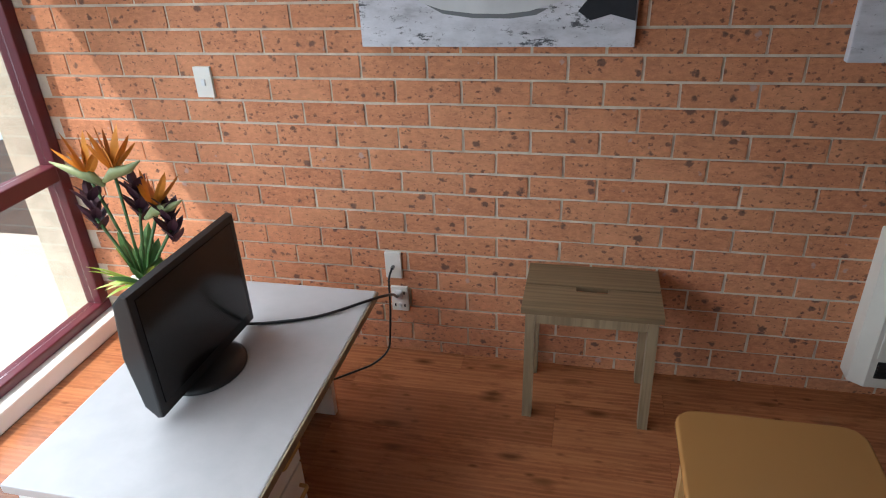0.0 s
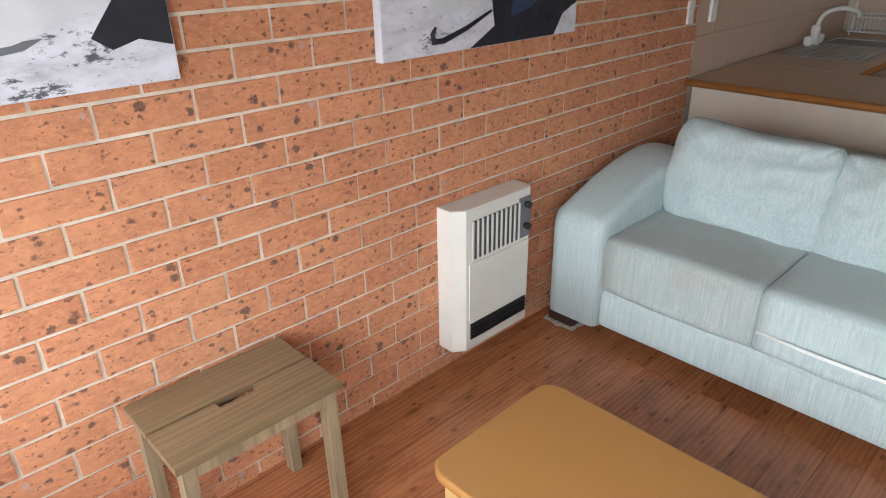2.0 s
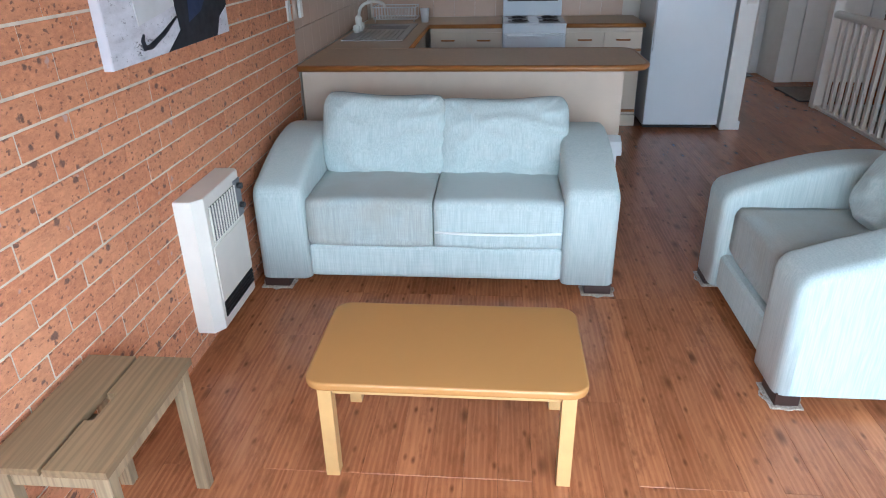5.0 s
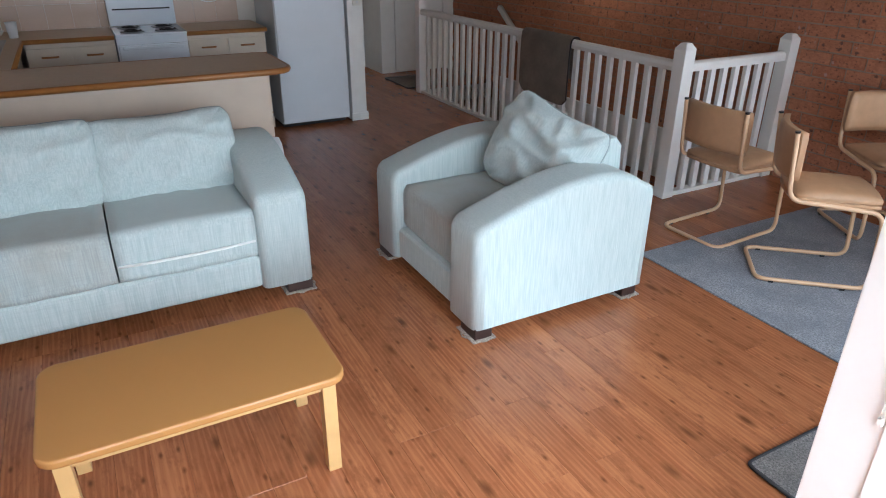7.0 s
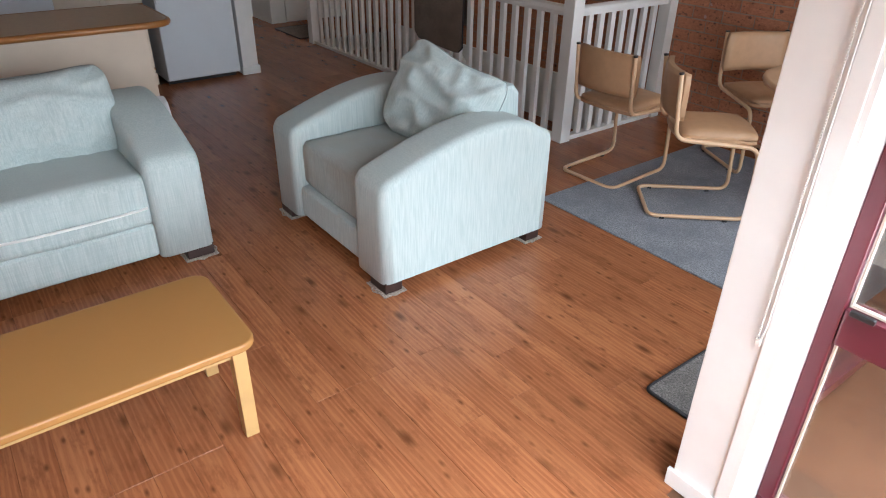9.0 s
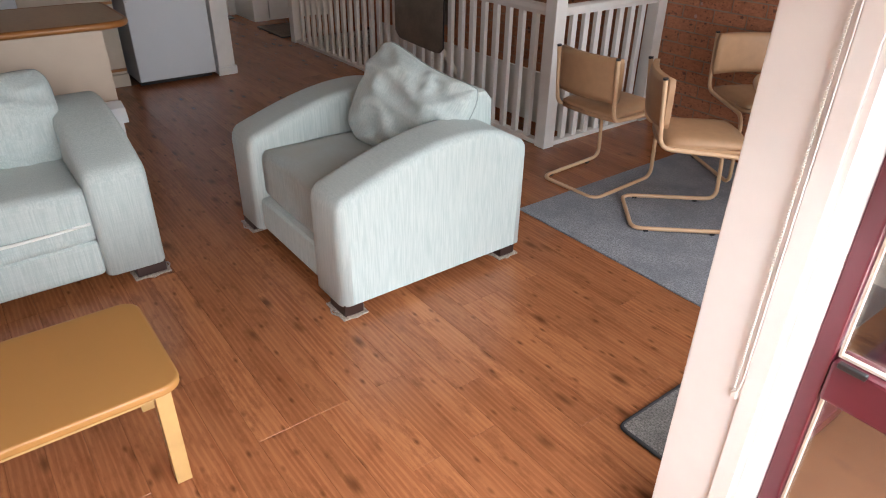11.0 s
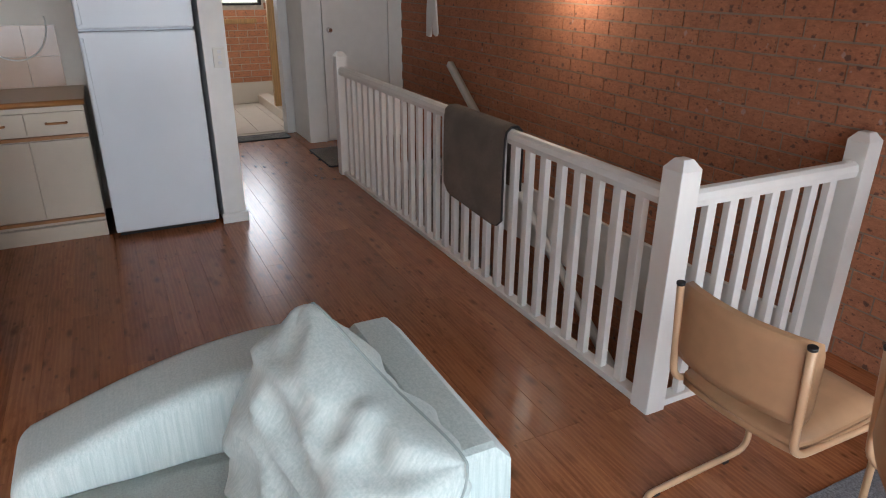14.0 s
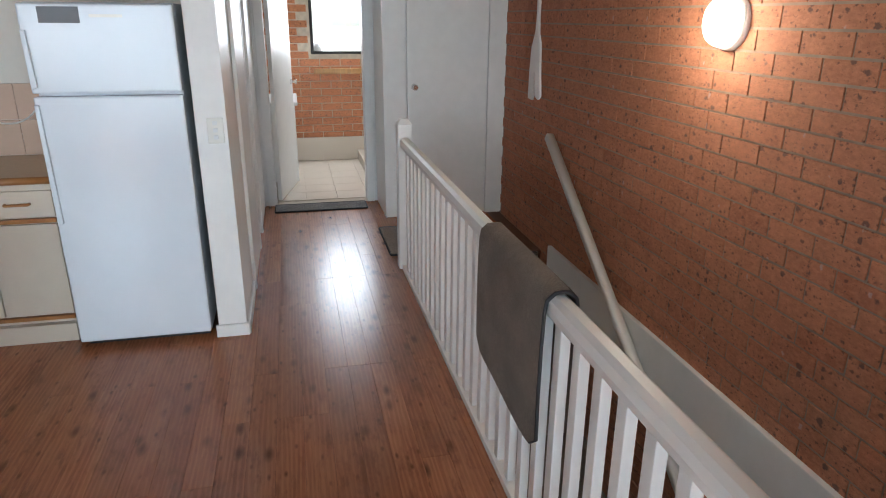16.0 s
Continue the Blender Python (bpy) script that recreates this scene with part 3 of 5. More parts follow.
# outside
balcony = struct("balcony_floor", bx(-3.8, -4.0, -0.25, DX - 0.1, -0.52, -0.022), GROUT, "terracotta and cream tiled balcony", "balcony")
# Cream in place of tile: the sun's glare is put into the slab's colour.
struct("balcony_floor_front", bx(-3.8, -0.52, -0.25, WX - 0.12, 3.0, -0.03), CREAM, "balcony slab before the window, coloured pale for the sun's glare", "balcony")
ground = struct("ground", bx(-400, -400, -3.2, 400, 400, -3.0), GROUND, "pale ground outside", "ground")

# Added glowing sheet, so the outside burns out white through the panes.
SKYGLOW = glow("outside_glow", (0.86, 0.93, 1.0), 0.9)
struct("backdrop", bx(-14.2, -40, -3.0, -14, 40, 9), SKYGLOW, "added glowing sheet for the burnt-out white outside the windows", "backdrop")

# stairwell
fascia = struct("trim_stairwell", bx(1.70, BY, -0.36, 5.5, BY + 0.03, 0.10, bevel=0.006), WHITE, "wide white board along the stairwell wall", "trim")
struct("stair_side_wall", bx(1.72, -2.275, -2.9, 5.7, -2.20, -0.2), CREAM, "wall under the balustrade", "wall")
struct("stair_end_wall", bx(1.60, BY, -2.9, 1.715, -2.275, -0.2), CREAM, "wall under the dining floor", "wall")
struct("stair_floor", bx(1.6, BY, -3.0, 5.9, -2.2, -2.85), SUBFLOOR, "lower hall floor", "floor")
stairs = thing("staircase", "dark carpeted stairs going down beside the brick wall", "staircase")
for i in range(14):
    part("step", bx(5.7 - 0.25 * (i + 1), BY + 0.035, -0.19 * (i + 1) - 0.19, 5.7 - 0.25 * i + 0.03, -2.28, -0.19 * (i + 1), bevel=0.008), MATBROWN, stairs)
part("riser", bx(5.70, BY + 0.02, -0.35, 5.73, -2.28, -0.012), WHITE, stairs)

rail = thing("handrail", "white handrail sloping down the brick wall", "handrail")
part("rail", sweep(bmesh.new(), [(5.50, BY + 0.07, 0.90), (1.95, BY + 0.07, -1.60)], 0.035, 4), WHITE, rail)
for x in (5.0, 3.6, 2.3):
    z = 0.90 - 0.704 * (5.5 - x)
    part("bracket", sweep(bmesh.new(), [(x, BY - 0.005, z - 0.07), (x, BY + 0.05, z - 0.06), (x, BY + 0.07, z - 0.02)], 0.009, 8), STEEL, rail)


# balustrade
def newel(parent, x, y, top=1.04, w=0.095):
    bm = bmesh.new()
    box(bm, x - w / 2, y - w / 2, -0.02, x + w / 2, y + w / 2, top - 0.035, bevel=0.004)
    t = bmesh.new()
    bmesh.ops.create_cone(t, cap_ends=True, segments=4, radius1=w * 0.707, radius2=w * 0.35, depth=0.035, matrix=Matrix.Translation((x, y, top - 0.0175)) @ Matrix.Rotation(radians(45), 4, "Z"))
    absorb(bm, t)
    part("newel", bm, WHITE, parent)


def balustrade(name, label, p0, p1, count):
    ob = thing(name, label, "balustrade")
    a, b = Vector(p0), Vector(p1)
    d = (b - a).normalized()
    s = Vector((-d.y, d.x, 0))
    m = Matrix((( d.x, s.x, 0, a.x), (d.y, s.y, 0, a.y), (0, 0, 1, 0), (0, 0, 0, 1)))
    L = (b - a).length
    hr = prism([(-0.032, 0.86), (0.032, 0.86), (0.036, 0.885), (0.030, 0.91), (0.014, 0.922), (-0.014, 0.922), (-0.030, 0.91), (-0.036, 0.885)], "x", 0.0, L)
    hr.transform(m)
    part("handrail", hr, WHITE, ob)
    br = bx(0.0, -0.03, -0.015, L, 0.03, 0.03, bevel=0.004)
    br.transform(m)
    part("bottom_rail", br, WHITE, ob)
    unit = bx(-0.0225, -0.016, 0.028, 0.0225, 0.016, 0.862, bevel=0.003)
    first = part("baluster", unit, WHITE, ob)
    step = L / (count + 1)
    first.matrix_basis = m @ Matrix.Translation((step, 0, 0))
    for i in range(1, count):
        shared("baluster", first.data, ob, m @ Matrix.Translation((step * (i + 1), 0, 0)))
    return ob


long_rail = balustrade("balustrade", "white painted timber balustrade beside the stairwell", (1.78, -2.235, 0), (5.50, -2.235, 0), 28)
newel(long_rail, 1.735, -2.235)
newel(long_rail, 5.545, -2.235)
short_rail = balustrade("balustrade", "short white timber balustrade reaching the brick wall", (1.735, -2.285, 0), (1.735, -3.205, 0), 7)
newel(short_rail, 1.735, -3.258, 1.04)

# mat hung over the balustrade
mb = bmesh.new()
prof = [(-0.052, 0.405), (-0.054, 0.60), (-0.053, 0.78), (-0.050, 0.88), (-0.044, 0.915), (-0.02, 0.936), (0.0, 0.938), (0.02, 0.936), (0.044, 0.915), (0.05, 0.88), (0.052, 0.75), (0.052, 0.60)]
NX = 14
grid = []
for j, (py, pz) in enumerate(prof):
    row = []
    for i in range(NX + 1):
        u = i / NX
        e = min(u, 1 - u)
        x = 2.83 + 0.66 * u
        z = pz + (0.05 * (1 - min(1, e / 0.12)) ** 2 if j == 0 else 0) + (0.03 * u if j < 2 else 0)
        row.append((x, -2.235 - py * (1 + 0.04 * math.sin(6 * u)), z))
    grid.append(row)
for s in (0, 1):
    vs = [[mb.verts.new((x, y + (0.0 if s else 0.007) * (1 if j < 6 else -1), z + (0.007 if 3 < j < 8 and not s else 0))) for x, y, z in row] for j, row in enumerate(grid)]
    for j in range(len(vs) - 1):
        for i in range(NX):
            f = mb.faces.new((vs[j][i], vs[j][i + 1], vs[j + 1][i + 1], vs[j + 1][i]))
            f.smooth = True
hung = thing("hanging_mat", "dark brown carpet mat hung over the white handrail", "mat")
part("carpet", mb, MATBROWN, hung)
edge = [grid[j][0] for j in range(len(grid) - 1, -1, -1)] + grid[0][1:] + [grid[j][NX] for j in range(1, len(grid))]
part("binding", sweep(bmesh.new(), edge, 0.0065, 6), BINDING, hung, "black bound edge")

# bunker light and oar on the brick wall
light = thing("wall_light", "lit oval bulkhead light on the brick wall", "wall light", pose(3.76, BY, 1.655))
part("base", lathe(bmesh.new(), [(0.115, 0), (0.115, 0.02), (0.105, 0.03)], 28), SWITCH, light).matrix_basis = pose(0, 0, 0, -90)
lg = part("diffuser", lathe(bmesh.new(), [(0.098, 0.03), (0.098, 0.06), (0.085, 0.082), (0.05, 0.096), (0.01, 0.10)], 28), LAMPGLASS, light, "glowing opal glass")
lg.matrix_basis = pose(0, 0, 0, -90)
lamp("wall_light_bulb", "POINT", 2.8, (1.0, 0.87, 0.66), Matrix.Translation((3.76, BY + 0.27, 1.655))).data.shadow_soft_size = 0.08
oar = bmesh.new()
absorb(oar, prism([(-0.014, 0.55), (-0.022, 0.46), (-0.050, 0.40), (-0.066, 0.2), (-0.088, 0.03), (-0.060, 0.0), (-0.022, 0.02), (-0.006, 0.19), (0.002, 0.19), (0.016, 0.02), (0.03, -0.015), (0.092, -0.01), (0.088, 0.2), (0.072, 0.36), (0.024, 0.47), (0.014, 0.55)], "y", 0, 0.02, 0.004))
sweep(oar, [(0, 0.01, 0.54), (0, 0.01, 1.25)], 0.015, 10)
oar.transform(Matrix.Diagonal((1.35, 1, 1, 1)))
solo("oar", oar, WHITE, "white painted split oar hung on the brick wall", "oar", pose(5.97, BY + 0.004, 1.10))


# ---- living room things ----
FOOT = 0.058


def arm_outline(d, front=0.572, top=0.688, back=0.61):
    """Side view of an arm: a long arch from a rounded front corner to a softer rear one; runs on below the foot line, to be cut there."""
    pts = [(0.0, -0.05), (0.0, front - 0.10)]
    for k in range(1, 6):
        a = radians(180 - 62 * k / 5)
        pts.append((0.075 + 0.075 * math.cos(a), front - 0.10 + 0.085 * math.sin(a)))
    x0, z0 = pts[-1]
    for i in range(1, 17):
        t = i / 16
        x = x0 + t * (d - 0.07 - x0)
        if t < 0.70:
            z = z0 + (top - z0) * math.sin(t / 0.70 * math.pi / 2)
        else:
            z = back + (top - back) * max(0.0, math.cos((t - 0.70) / 0.30 * math.pi / 2)) ** 0.75
        pts.append((x, z))
    for k in range(1, 5):
        a = radians(60 - 60 * k / 4)
        pts.append((d - 0.08 + 0.08 * math.cos(a), back - 0.075 + 0.075 * math.sin(a)))
    return pts + [(d, -0.05)]


def arm_mesh(d, x0, x1):
    bm = prism(arm_outline(d), "x", x0, x1, 0.05, 5)
    cutp = bmesh.ops.bisect_plane(bm, geom=bm.verts[:] + bm.edges[:] + bm.faces[:], plane_co=(0, 0, FOOT), plane_no=(0, 0, 1), clear_inner=True)
    bmesh.ops.edgeloop_fill(bm, edges=[e for e in cutp["geom_cut"] if isinstance(e, bmesh.types.BMEdge)])
    for f in bm.faces:
        f.smooth = len(f.verts) == 4
    return bm


def feet(parent, spots):
    for i, (x, y) in enumerate(spots):
        f = part("foot", bx(x - 0.065, y - 0.045, 0.006, x + 0.065, y + 0.045, FOOT + 0.006, bevel=0.005), DARKWOOD, parent)
        part("felt_pad", bx(x - 0.08, y - 0.06, 0.0, x + 0.08, y + 0.06, 0.007, bevel=0.002), FELT, f, "frayed felt pad")
        pts = [(x + 0.083 * math.cos(a) * (1 + 0.08 * math.sin(5 * a + i)), y + 0.066 * math.sin(a) * (1 + 0.1 * math.cos(4 * a)), 0.006 + 0.003 * math.sin(9 * a)) for a in [k * math.pi / 14 for k in range(28)]]
        part("felt_fray", sweep(bmesh.new(), pts, 0.004, 5, True), FELT, f)


def seating(name, label, width, depth, seats, m, arm=0.25, piped=None):
    """Local frame: x across, front at y = 0, back at y = depth."""
    ob = thing(name, label, "sofa" if seats > 1 else "armchair", m)
    for x0, x1 in ((0, arm), (width - arm, width)):
        part("arm", arm_mesh(depth, x0, x1), FABRIC, ob)
    part("base", bx(arm - 0.004, 0.022, FOOT + 0.004, width - arm + 0.004, depth - 0.03, 0.235, bevel=0.03, seg=3), FABRIC, ob)
    part("back", prism([(depth - 0.26, 0.2), (depth - 0.22, 0.60), (depth - 0.19, 0.73), (depth - 0.15, 0.765), (depth - 0.06, 0.765), (depth - 0.02, 0.72), (depth, 0.2)], "x", arm - 0.006, width - arm + 0.006, 0.02), FABRIC, ob)
    w = (width - 2 * arm) / seats
    for i in range(seats):
        cx = arm + w * (i + 0.5)
        sd = depth - 0.24
        c = bx(-w / 2 + 0.004, -sd / 2, -0.12, w / 2 - 0.004, sd / 2, 0.12)
        bmesh.ops.subdivide_edges(c, edges=c.edges[:], cuts=10, use_grid_fill=True)
        for v in c.verts:
            u, t = v.co.x / (w / 2), v.co.y / (sd / 2)
            v.co.z += (0.018 * (1 - u * u) * (1 - t * t) if v.co.z > 0 else 0) + 0.004 * noise.noise(v.co * 9 + Vector((i * 5, seats, 0)))
            k = max(abs(u), 0)
            edge_in = max(0, abs(v.co.z) - 0.09) / 0.03
            if abs(t) > 0.99:
                v.co.y -= math.copysign(0.022 * min(1, edge_in) - 0.012 * (1 - u * u), t)
            if k > 0.99:
                v.co.x -= math.copysign(0.012 * min(1, edge_in), u)
        bmesh.ops.recalc_face_normals(c, faces=c.faces[:])
        for f in c.faces:
            f.smooth = True
        seat = part("seat_cushion", c, FABRIC_WORN if i != piped else FABRIC, ob, "sagging worn seat cushion")
        seat.matrix_basis = pose(cx, (0.02 if seats > 1 else 0.055) + sd / 2, 0.352)
        if i == piped:
            part("piping", sweep(bmesh.new(), [(-w / 2 + 0.01, -sd / 2 + 0.002, -0.035), (-w * 0.25, -sd / 2 - 0.009, -0.036), (0, -sd / 2 - 0.013, -0.036), (w * 0.25, -sd / 2 - 0.009, -0.035), (w / 2 - 0.01, -sd / 2 + 0.002, -0.032)], 0.007, 6), PIPING, seat, "pale zip piping")
    feet(ob, [(0.072, 0.055), (width - 0.072, 0.055), (0.072, depth - 0.085), (width - 0.072, depth - 0.085)])
    return ob


sofa = seating("sofa", "pale aqua two seat fabric sofa with arched arms", 1.76, 0.98, 2, pose(1.575, 2.115, 0, 0, 0, -90), 0.255, 1)


def cushion(name, label, w, d, h, seed, m, group="", wrinkle=0.012, slump=0.02):
    ob = thing(name, label, "cushion", m, group)
    part("cover", pillow(w, d, h, seed, 44, wrinkle, slump), FABRIC, ob)
    part("seam", pillow_seam(w, h, seed, slump), SEAM, ob, "darker stitched seam")
    return ob


for i, (y, sx, tilt) in enumerate(((1.535, 0.67, 14), (0.905, 0.70, 17))):
    cushion("sofa_cushion", "plump aqua back cushion resting on the sofa", sx, 0.27, 0.49 - 0.02 * i, i + 1.5, pose(2.115 + 0.01 * i, y, 0.652 - 0.012 * i, 0, 0, -90) @ pose(0, 0, 0, -tilt, 2 - 3 * i, 0), "sofa back cushions", 0.016, 0.03)
armchair = seating("armchair", "pale aqua fabric armchair with arched arms", 1.095, 1.0, 1, pose(1.85, -0.11, 0, 0, 0, 180.0), 0.25)
cushion("armchair_cushion", "creased aqua cushion leaning in the armchair", 0.60, 0.27, 0.52, 7.7, pose(1.225, -0.785, 0.66, 0, 0, 180) @ pose(0, 0, 0, -26, 15, 16), "", 0.028, 0.04)


def coffee_table():
    ob = thing("coffee_table", "low honey varnished wooden coffee table with rounded corners", "coffee table", pose(0.525, 1.075, 0))
    hx, hy, r = 0.248, 0.435, 0.06
    o = []
    for cx, cy, a0 in ((hx - r, hy - r, 0), (-hx + r, hy - r, 90), (-hx + r, -hy + r, 180), (hx - r, -hy + r, 270)):
        o += [(cx + r * math.cos(radians(a0 + 90 * k / 6)), cy + r * math.sin(radians(a0 + 90 * k / 6))) for k in range(7)]
    part("tabletop", prism(o, "z", 0.374, 0.402, 0.009, 3), OAKTOP, ob)
    for x in (-1, 1):
        part("apron", bx(x * 0.185 - 0.009, -0.36, 0.325, x * 0.185 + 0.009, 0.36, 0.373, bevel=0.003), OAKLEG, ob)
        for y in (-1, 1):
            part("leg", prism([(-0.022, -0.022), (0.022, -0.022), (0.022, 0.022), (-0.022, 0.022)], "z", 0, 0.373, 0.003), OAKLEG, ob).matrix_basis = pose(x * 0.19, y * 0.378, 0)
    for y in (-1, 1):
        part("apron", bx(-0.165, y * 0.385 - 0.009, 0.325, 0.165, y * 0.385 + 0.009, 0.373, bevel=0.003), OAKLEG, ob)
        part("block", bx(-0.196, y * 0.30 - 0.02, 0.352, -0.212, y * 0.30 + 0.02, 0.373, bevel=0.003), OAKLEG, ob)
    return ob


coffee_table()


def stool():
    ob = thing("stool", "olive stained wooden step stool with a slotted seat", "stool", pose(0.035, 1.995, 0))
    h = 0.487
    for y0, y1 in ((-0.16, 0.001), (0.011, 0.16)):
        b = bmesh.new()
        if y0 < 0:
            for a in ((-0.235, y0, -0.055, y1), (-0.055, y0, 0.055, y1 - 0.026), (0.055, y0, 0.235, y1)):
                box(b, a[0], a[1], h - 0.022, a[2], a[3], h)
            bmesh.ops.remove_doubles(b, verts=b.verts[:], dist=1e-5)
        else:
            box(b, -0.235, y0, h - 0.022, 0.235, y1, h, bevel=0.003)
        part("seat_board", b, STOOLWOOD, ob)
    for x in (-1, 1):
        for y in (-1, 1):
            bm = prism([(-0.017, -0.021), (0.017, -0.021), (0.017, 0.021), (-0.017, 0.021)], "z", 0, h - 0.0225, 0.002)
            for v in bm.verts:
                v.co.x += x * (0.004 - 0.006 * v.co.z / h)
            part("leg", bm, STOOLLEG, ob).matrix_basis = pose(x * 0.205, y * 0.130, 0)
        part("side_rail", bx(x * 0.205 - 0.009, -0.108, h - 0.075, x * 0.205 + 0.009, 0.108, h - 0.023, bevel=0.002), STOOLLEG, ob)
    for y in (-1, 1):
        part("rail", bx(-0.186, y * 0.14 - 0.009, h - 0.065, 0.186, y * 0.14 + 0.009, h - 0.023, bevel=0.002), STOOLLEG, ob)
    part("cross_bar", bx(-0.02, -0.13, h - 0.062, 0.02, 0.13, h - 0.042, bevel=0.002), STOOLLEG, ob)
    return ob


stool()


def heater():
    ob = thing("gas_heater", "cream enamel wall heater with a black grille", "heater", pose(0.965, AY - 0.002, 0.112))
    w, d, h = 0.425, 0.105, 0.595
    b = prism([(0, 0), (0, -0.072), (0.045, -d), (w - 0.02, -d), (w, -0.085), (w, 0)], "z", 0, h, 0.006)
    part("body", b, HEATER, ob)
    part("grille_recess", bx(0.075, -d - 0.001, 0.39, 0.335, -d - 0.003, 0.545), DARK, ob)
    for i in range(11):
        x = 0.075 + 0.026 * i
        part("grille_bar", bx(x - 0.004, -d - 0.0085, 0.39, x + 0.004, -d - 0.0035, 0.545), HEATER, ob)
    lou = bmesh.new()
    for i in range(14):
        z = 0.395 + 0.0108 * i
        box(lou, 0.0765, -d - 0.0068, z, 0.3335, -d - 0.0036, z + 0.003)
    part("louvre", lou, GREYPANEL, ob)
    cp = part("control_panel", bx(0.338, -d - 0.006, 0.39, 0.405, -d + 0.002, 0.56, bevel=0.002), GREYPANEL, ob)
    for z in (0.53, 0.44):
        k = bmesh.new()
        sweep(k, [(0.375, -d - 0.006, z), (0.375, -d - 0.026, z)], 0.014, 14)
        part("knob", k, BLACK, cp)
    part("front_panel", bx(0.060, -d - 0.004, 0.13, w - 0.022, -d + 0.001, 0.375, bevel=0.002), HEATER, ob)
    part("outlet", bx(0.068, -d - 0.003, 0.045, w - 0.03, -d + 0.001, 0.115), DARK, ob)
    for i in range(4):
        part("outlet_slat", bx(0.07, -d - 0.009, 0.052 + 0.016 * i, w - 0.032, -d - 0.0035, 0.058 + 0.016 * i), BLACK, ob)
    return ob


heater()


# pictures
def canvas(name, label, x0, x1, z0, z1):
    ob = thing(name, label, "picture")
    part("canvas", bx(x0, AY - 0.036, z0, x1, AY - 0.004, z1, bevel=0.003), CANVAS, ob)
    part("print", bx(x0 + 0.002, AY - 0.0385, z0 + 0.002, x1 - 0.002, AY - 0.0365, z1 - 0.002), ART, ob, "monochrome rocky shore print")
    return ob


Y0 = AY - 0.0425
pic1 = canvas("wall_picture", "frameless canvas print of a white boat on grey rocks", -0.786, 0.11, 1.290, 1.93)
hull = [(-0.60, 1.46), (-0.57, 1.43), (-0.50, 1.408), (-0.40, 1.396), (-0.30, 1.394), (-0.22, 1.402), (-0.14, 1.425), (-0.05, 1.46), (0.0, 1.50), (-0.1, 1.56), (-0.5, 1.56), (-0.62, 1.52)]
part("boat_shape", prism(hull, "y", Y0, Y0 + 0.003), ARTWHITE, pic1, "white hull shape")
part("hull_shadow", prism([(-0.60, 1.448), (-0.5, 1.396), (-0.4, 1.382), (-0.28, 1.380), (-0.2, 1.39), (-0.16, 1.41), (-0.3, 1.405), (-0.45, 1.41)], "y", Y0 + 0.0012, Y0 + 0.003), GREYPANEL, pic1)
part("boat_inside", prism([(-0.58, 1.53), (-0.3, 1.50), (-0.04, 1.53), (-0.1, 1.60), (-0.5, 1.60)], "y", Y0 - 0.001, Y0 + 0.002), CANVAS, pic1)
for k in range(3):
    part("blue_seat", prism([(-0.50 + 0.15 * k, 1.515), (-0.42 + 0.15 * k, 1.508), (-0.40 + 0.15 * k, 1.56), (-0.47 + 0.15 * k, 1.57)], "y", Y0 - 0.0022, Y0 - 0.0011), ARTBLUE, pic1)
part("dark_rock", prism([(-0.07, 1.40), (-0.03, 1.372), (0.03, 1.39), (0.105, 1.37), (0.105, 1.92), (-0.2, 1.92), (-0.1, 1.6), (0.01, 1.5)], "y", Y0 + 0.0012, Y0 + 0.003), ARTDARK, pic1)
pic2 = canvas("wall_picture", "frameless canvas print with dark blue and white shapes", 0.723, 1.694, 1.245, 1.89)
part("dark_shape", prism([(1.10, 1.248), (1.22, 1.31), (1.20, 1.42), (1.24, 1.88), (1.69, 1.88), (1.69, 1.36), (1.60, 1.32), (1.55, 1.248)], "y", Y0, Y0 + 0.003), ARTDARK, pic2)
part("blue_shape", prism([(1.30, 1.33), (1.42, 1.36), (1.52, 1.44), (1.48, 1.6), (1.33, 1.5)], "y", Y0 - 0.001, Y0 + 0.002), ARTBLUE, pic2)
part("white_shape", prism([(0.92, 1.36), (1.2, 1.40), (1.18, 1.6), (0.90, 1.55)], "y", Y0, Y0 + 0.003), ARTWHITE, pic2)
part("hook_line", sweep(bmesh.new(), [(1.20, Y0, 1.36), (1.08, Y0, 1.315), (0.97, Y0, 1.285), (0.93, Y0, 1.287), (0.925, Y0, 1.31), (0.94, Y0, 1.33)], [0.004, 0.008, 0.010, 0.010, 0.008, 0.004], 6), ARTDARK, pic2)


# switches and sockets
def plate(name, label, x, z, w, h, kind):
    ob = thing(name, label, "wall switch" if kind != "socket" else "power socket")
    part("plate", bx(x - w / 2, AY - 0.013, z - h / 2, x + w / 2, AY + 0.005, z + h / 2, bevel=0.003), SWITCH, ob)
    if kind == "switch":
        part("rocker", bx(x - 0.008, AY - 0.0175, z - 0.012, x + 0.008, AY - 0.012, z + 0.012, bevel=0.002), BINWHITE, ob)
    elif kind == "aerial":
        part("jack", sweep(bmesh.new(), [(x, AY - 0.012, z - 0.005), (x, AY - 0.028, z - 0.005)], 0.008, 12), STEEL, ob)
    else:
        for dz in (-0.03, 0.03):
            for dx in (-0.02, 0.02):
                part("pin_slot", bx(x + dx - 0.003, AY - 0.0145, z + dz - 0.007, x + dx + 0.003, AY - 0.0125, z + dz + 0.007), DARK, ob)
            part("rocker", bx(x - 0.005, AY - 0.0175, z + dz - 0.009, x + 0.005, AY - 0.012, z + dz + 0.009, bevel=0.001), BINWHITE, ob)
    return ob


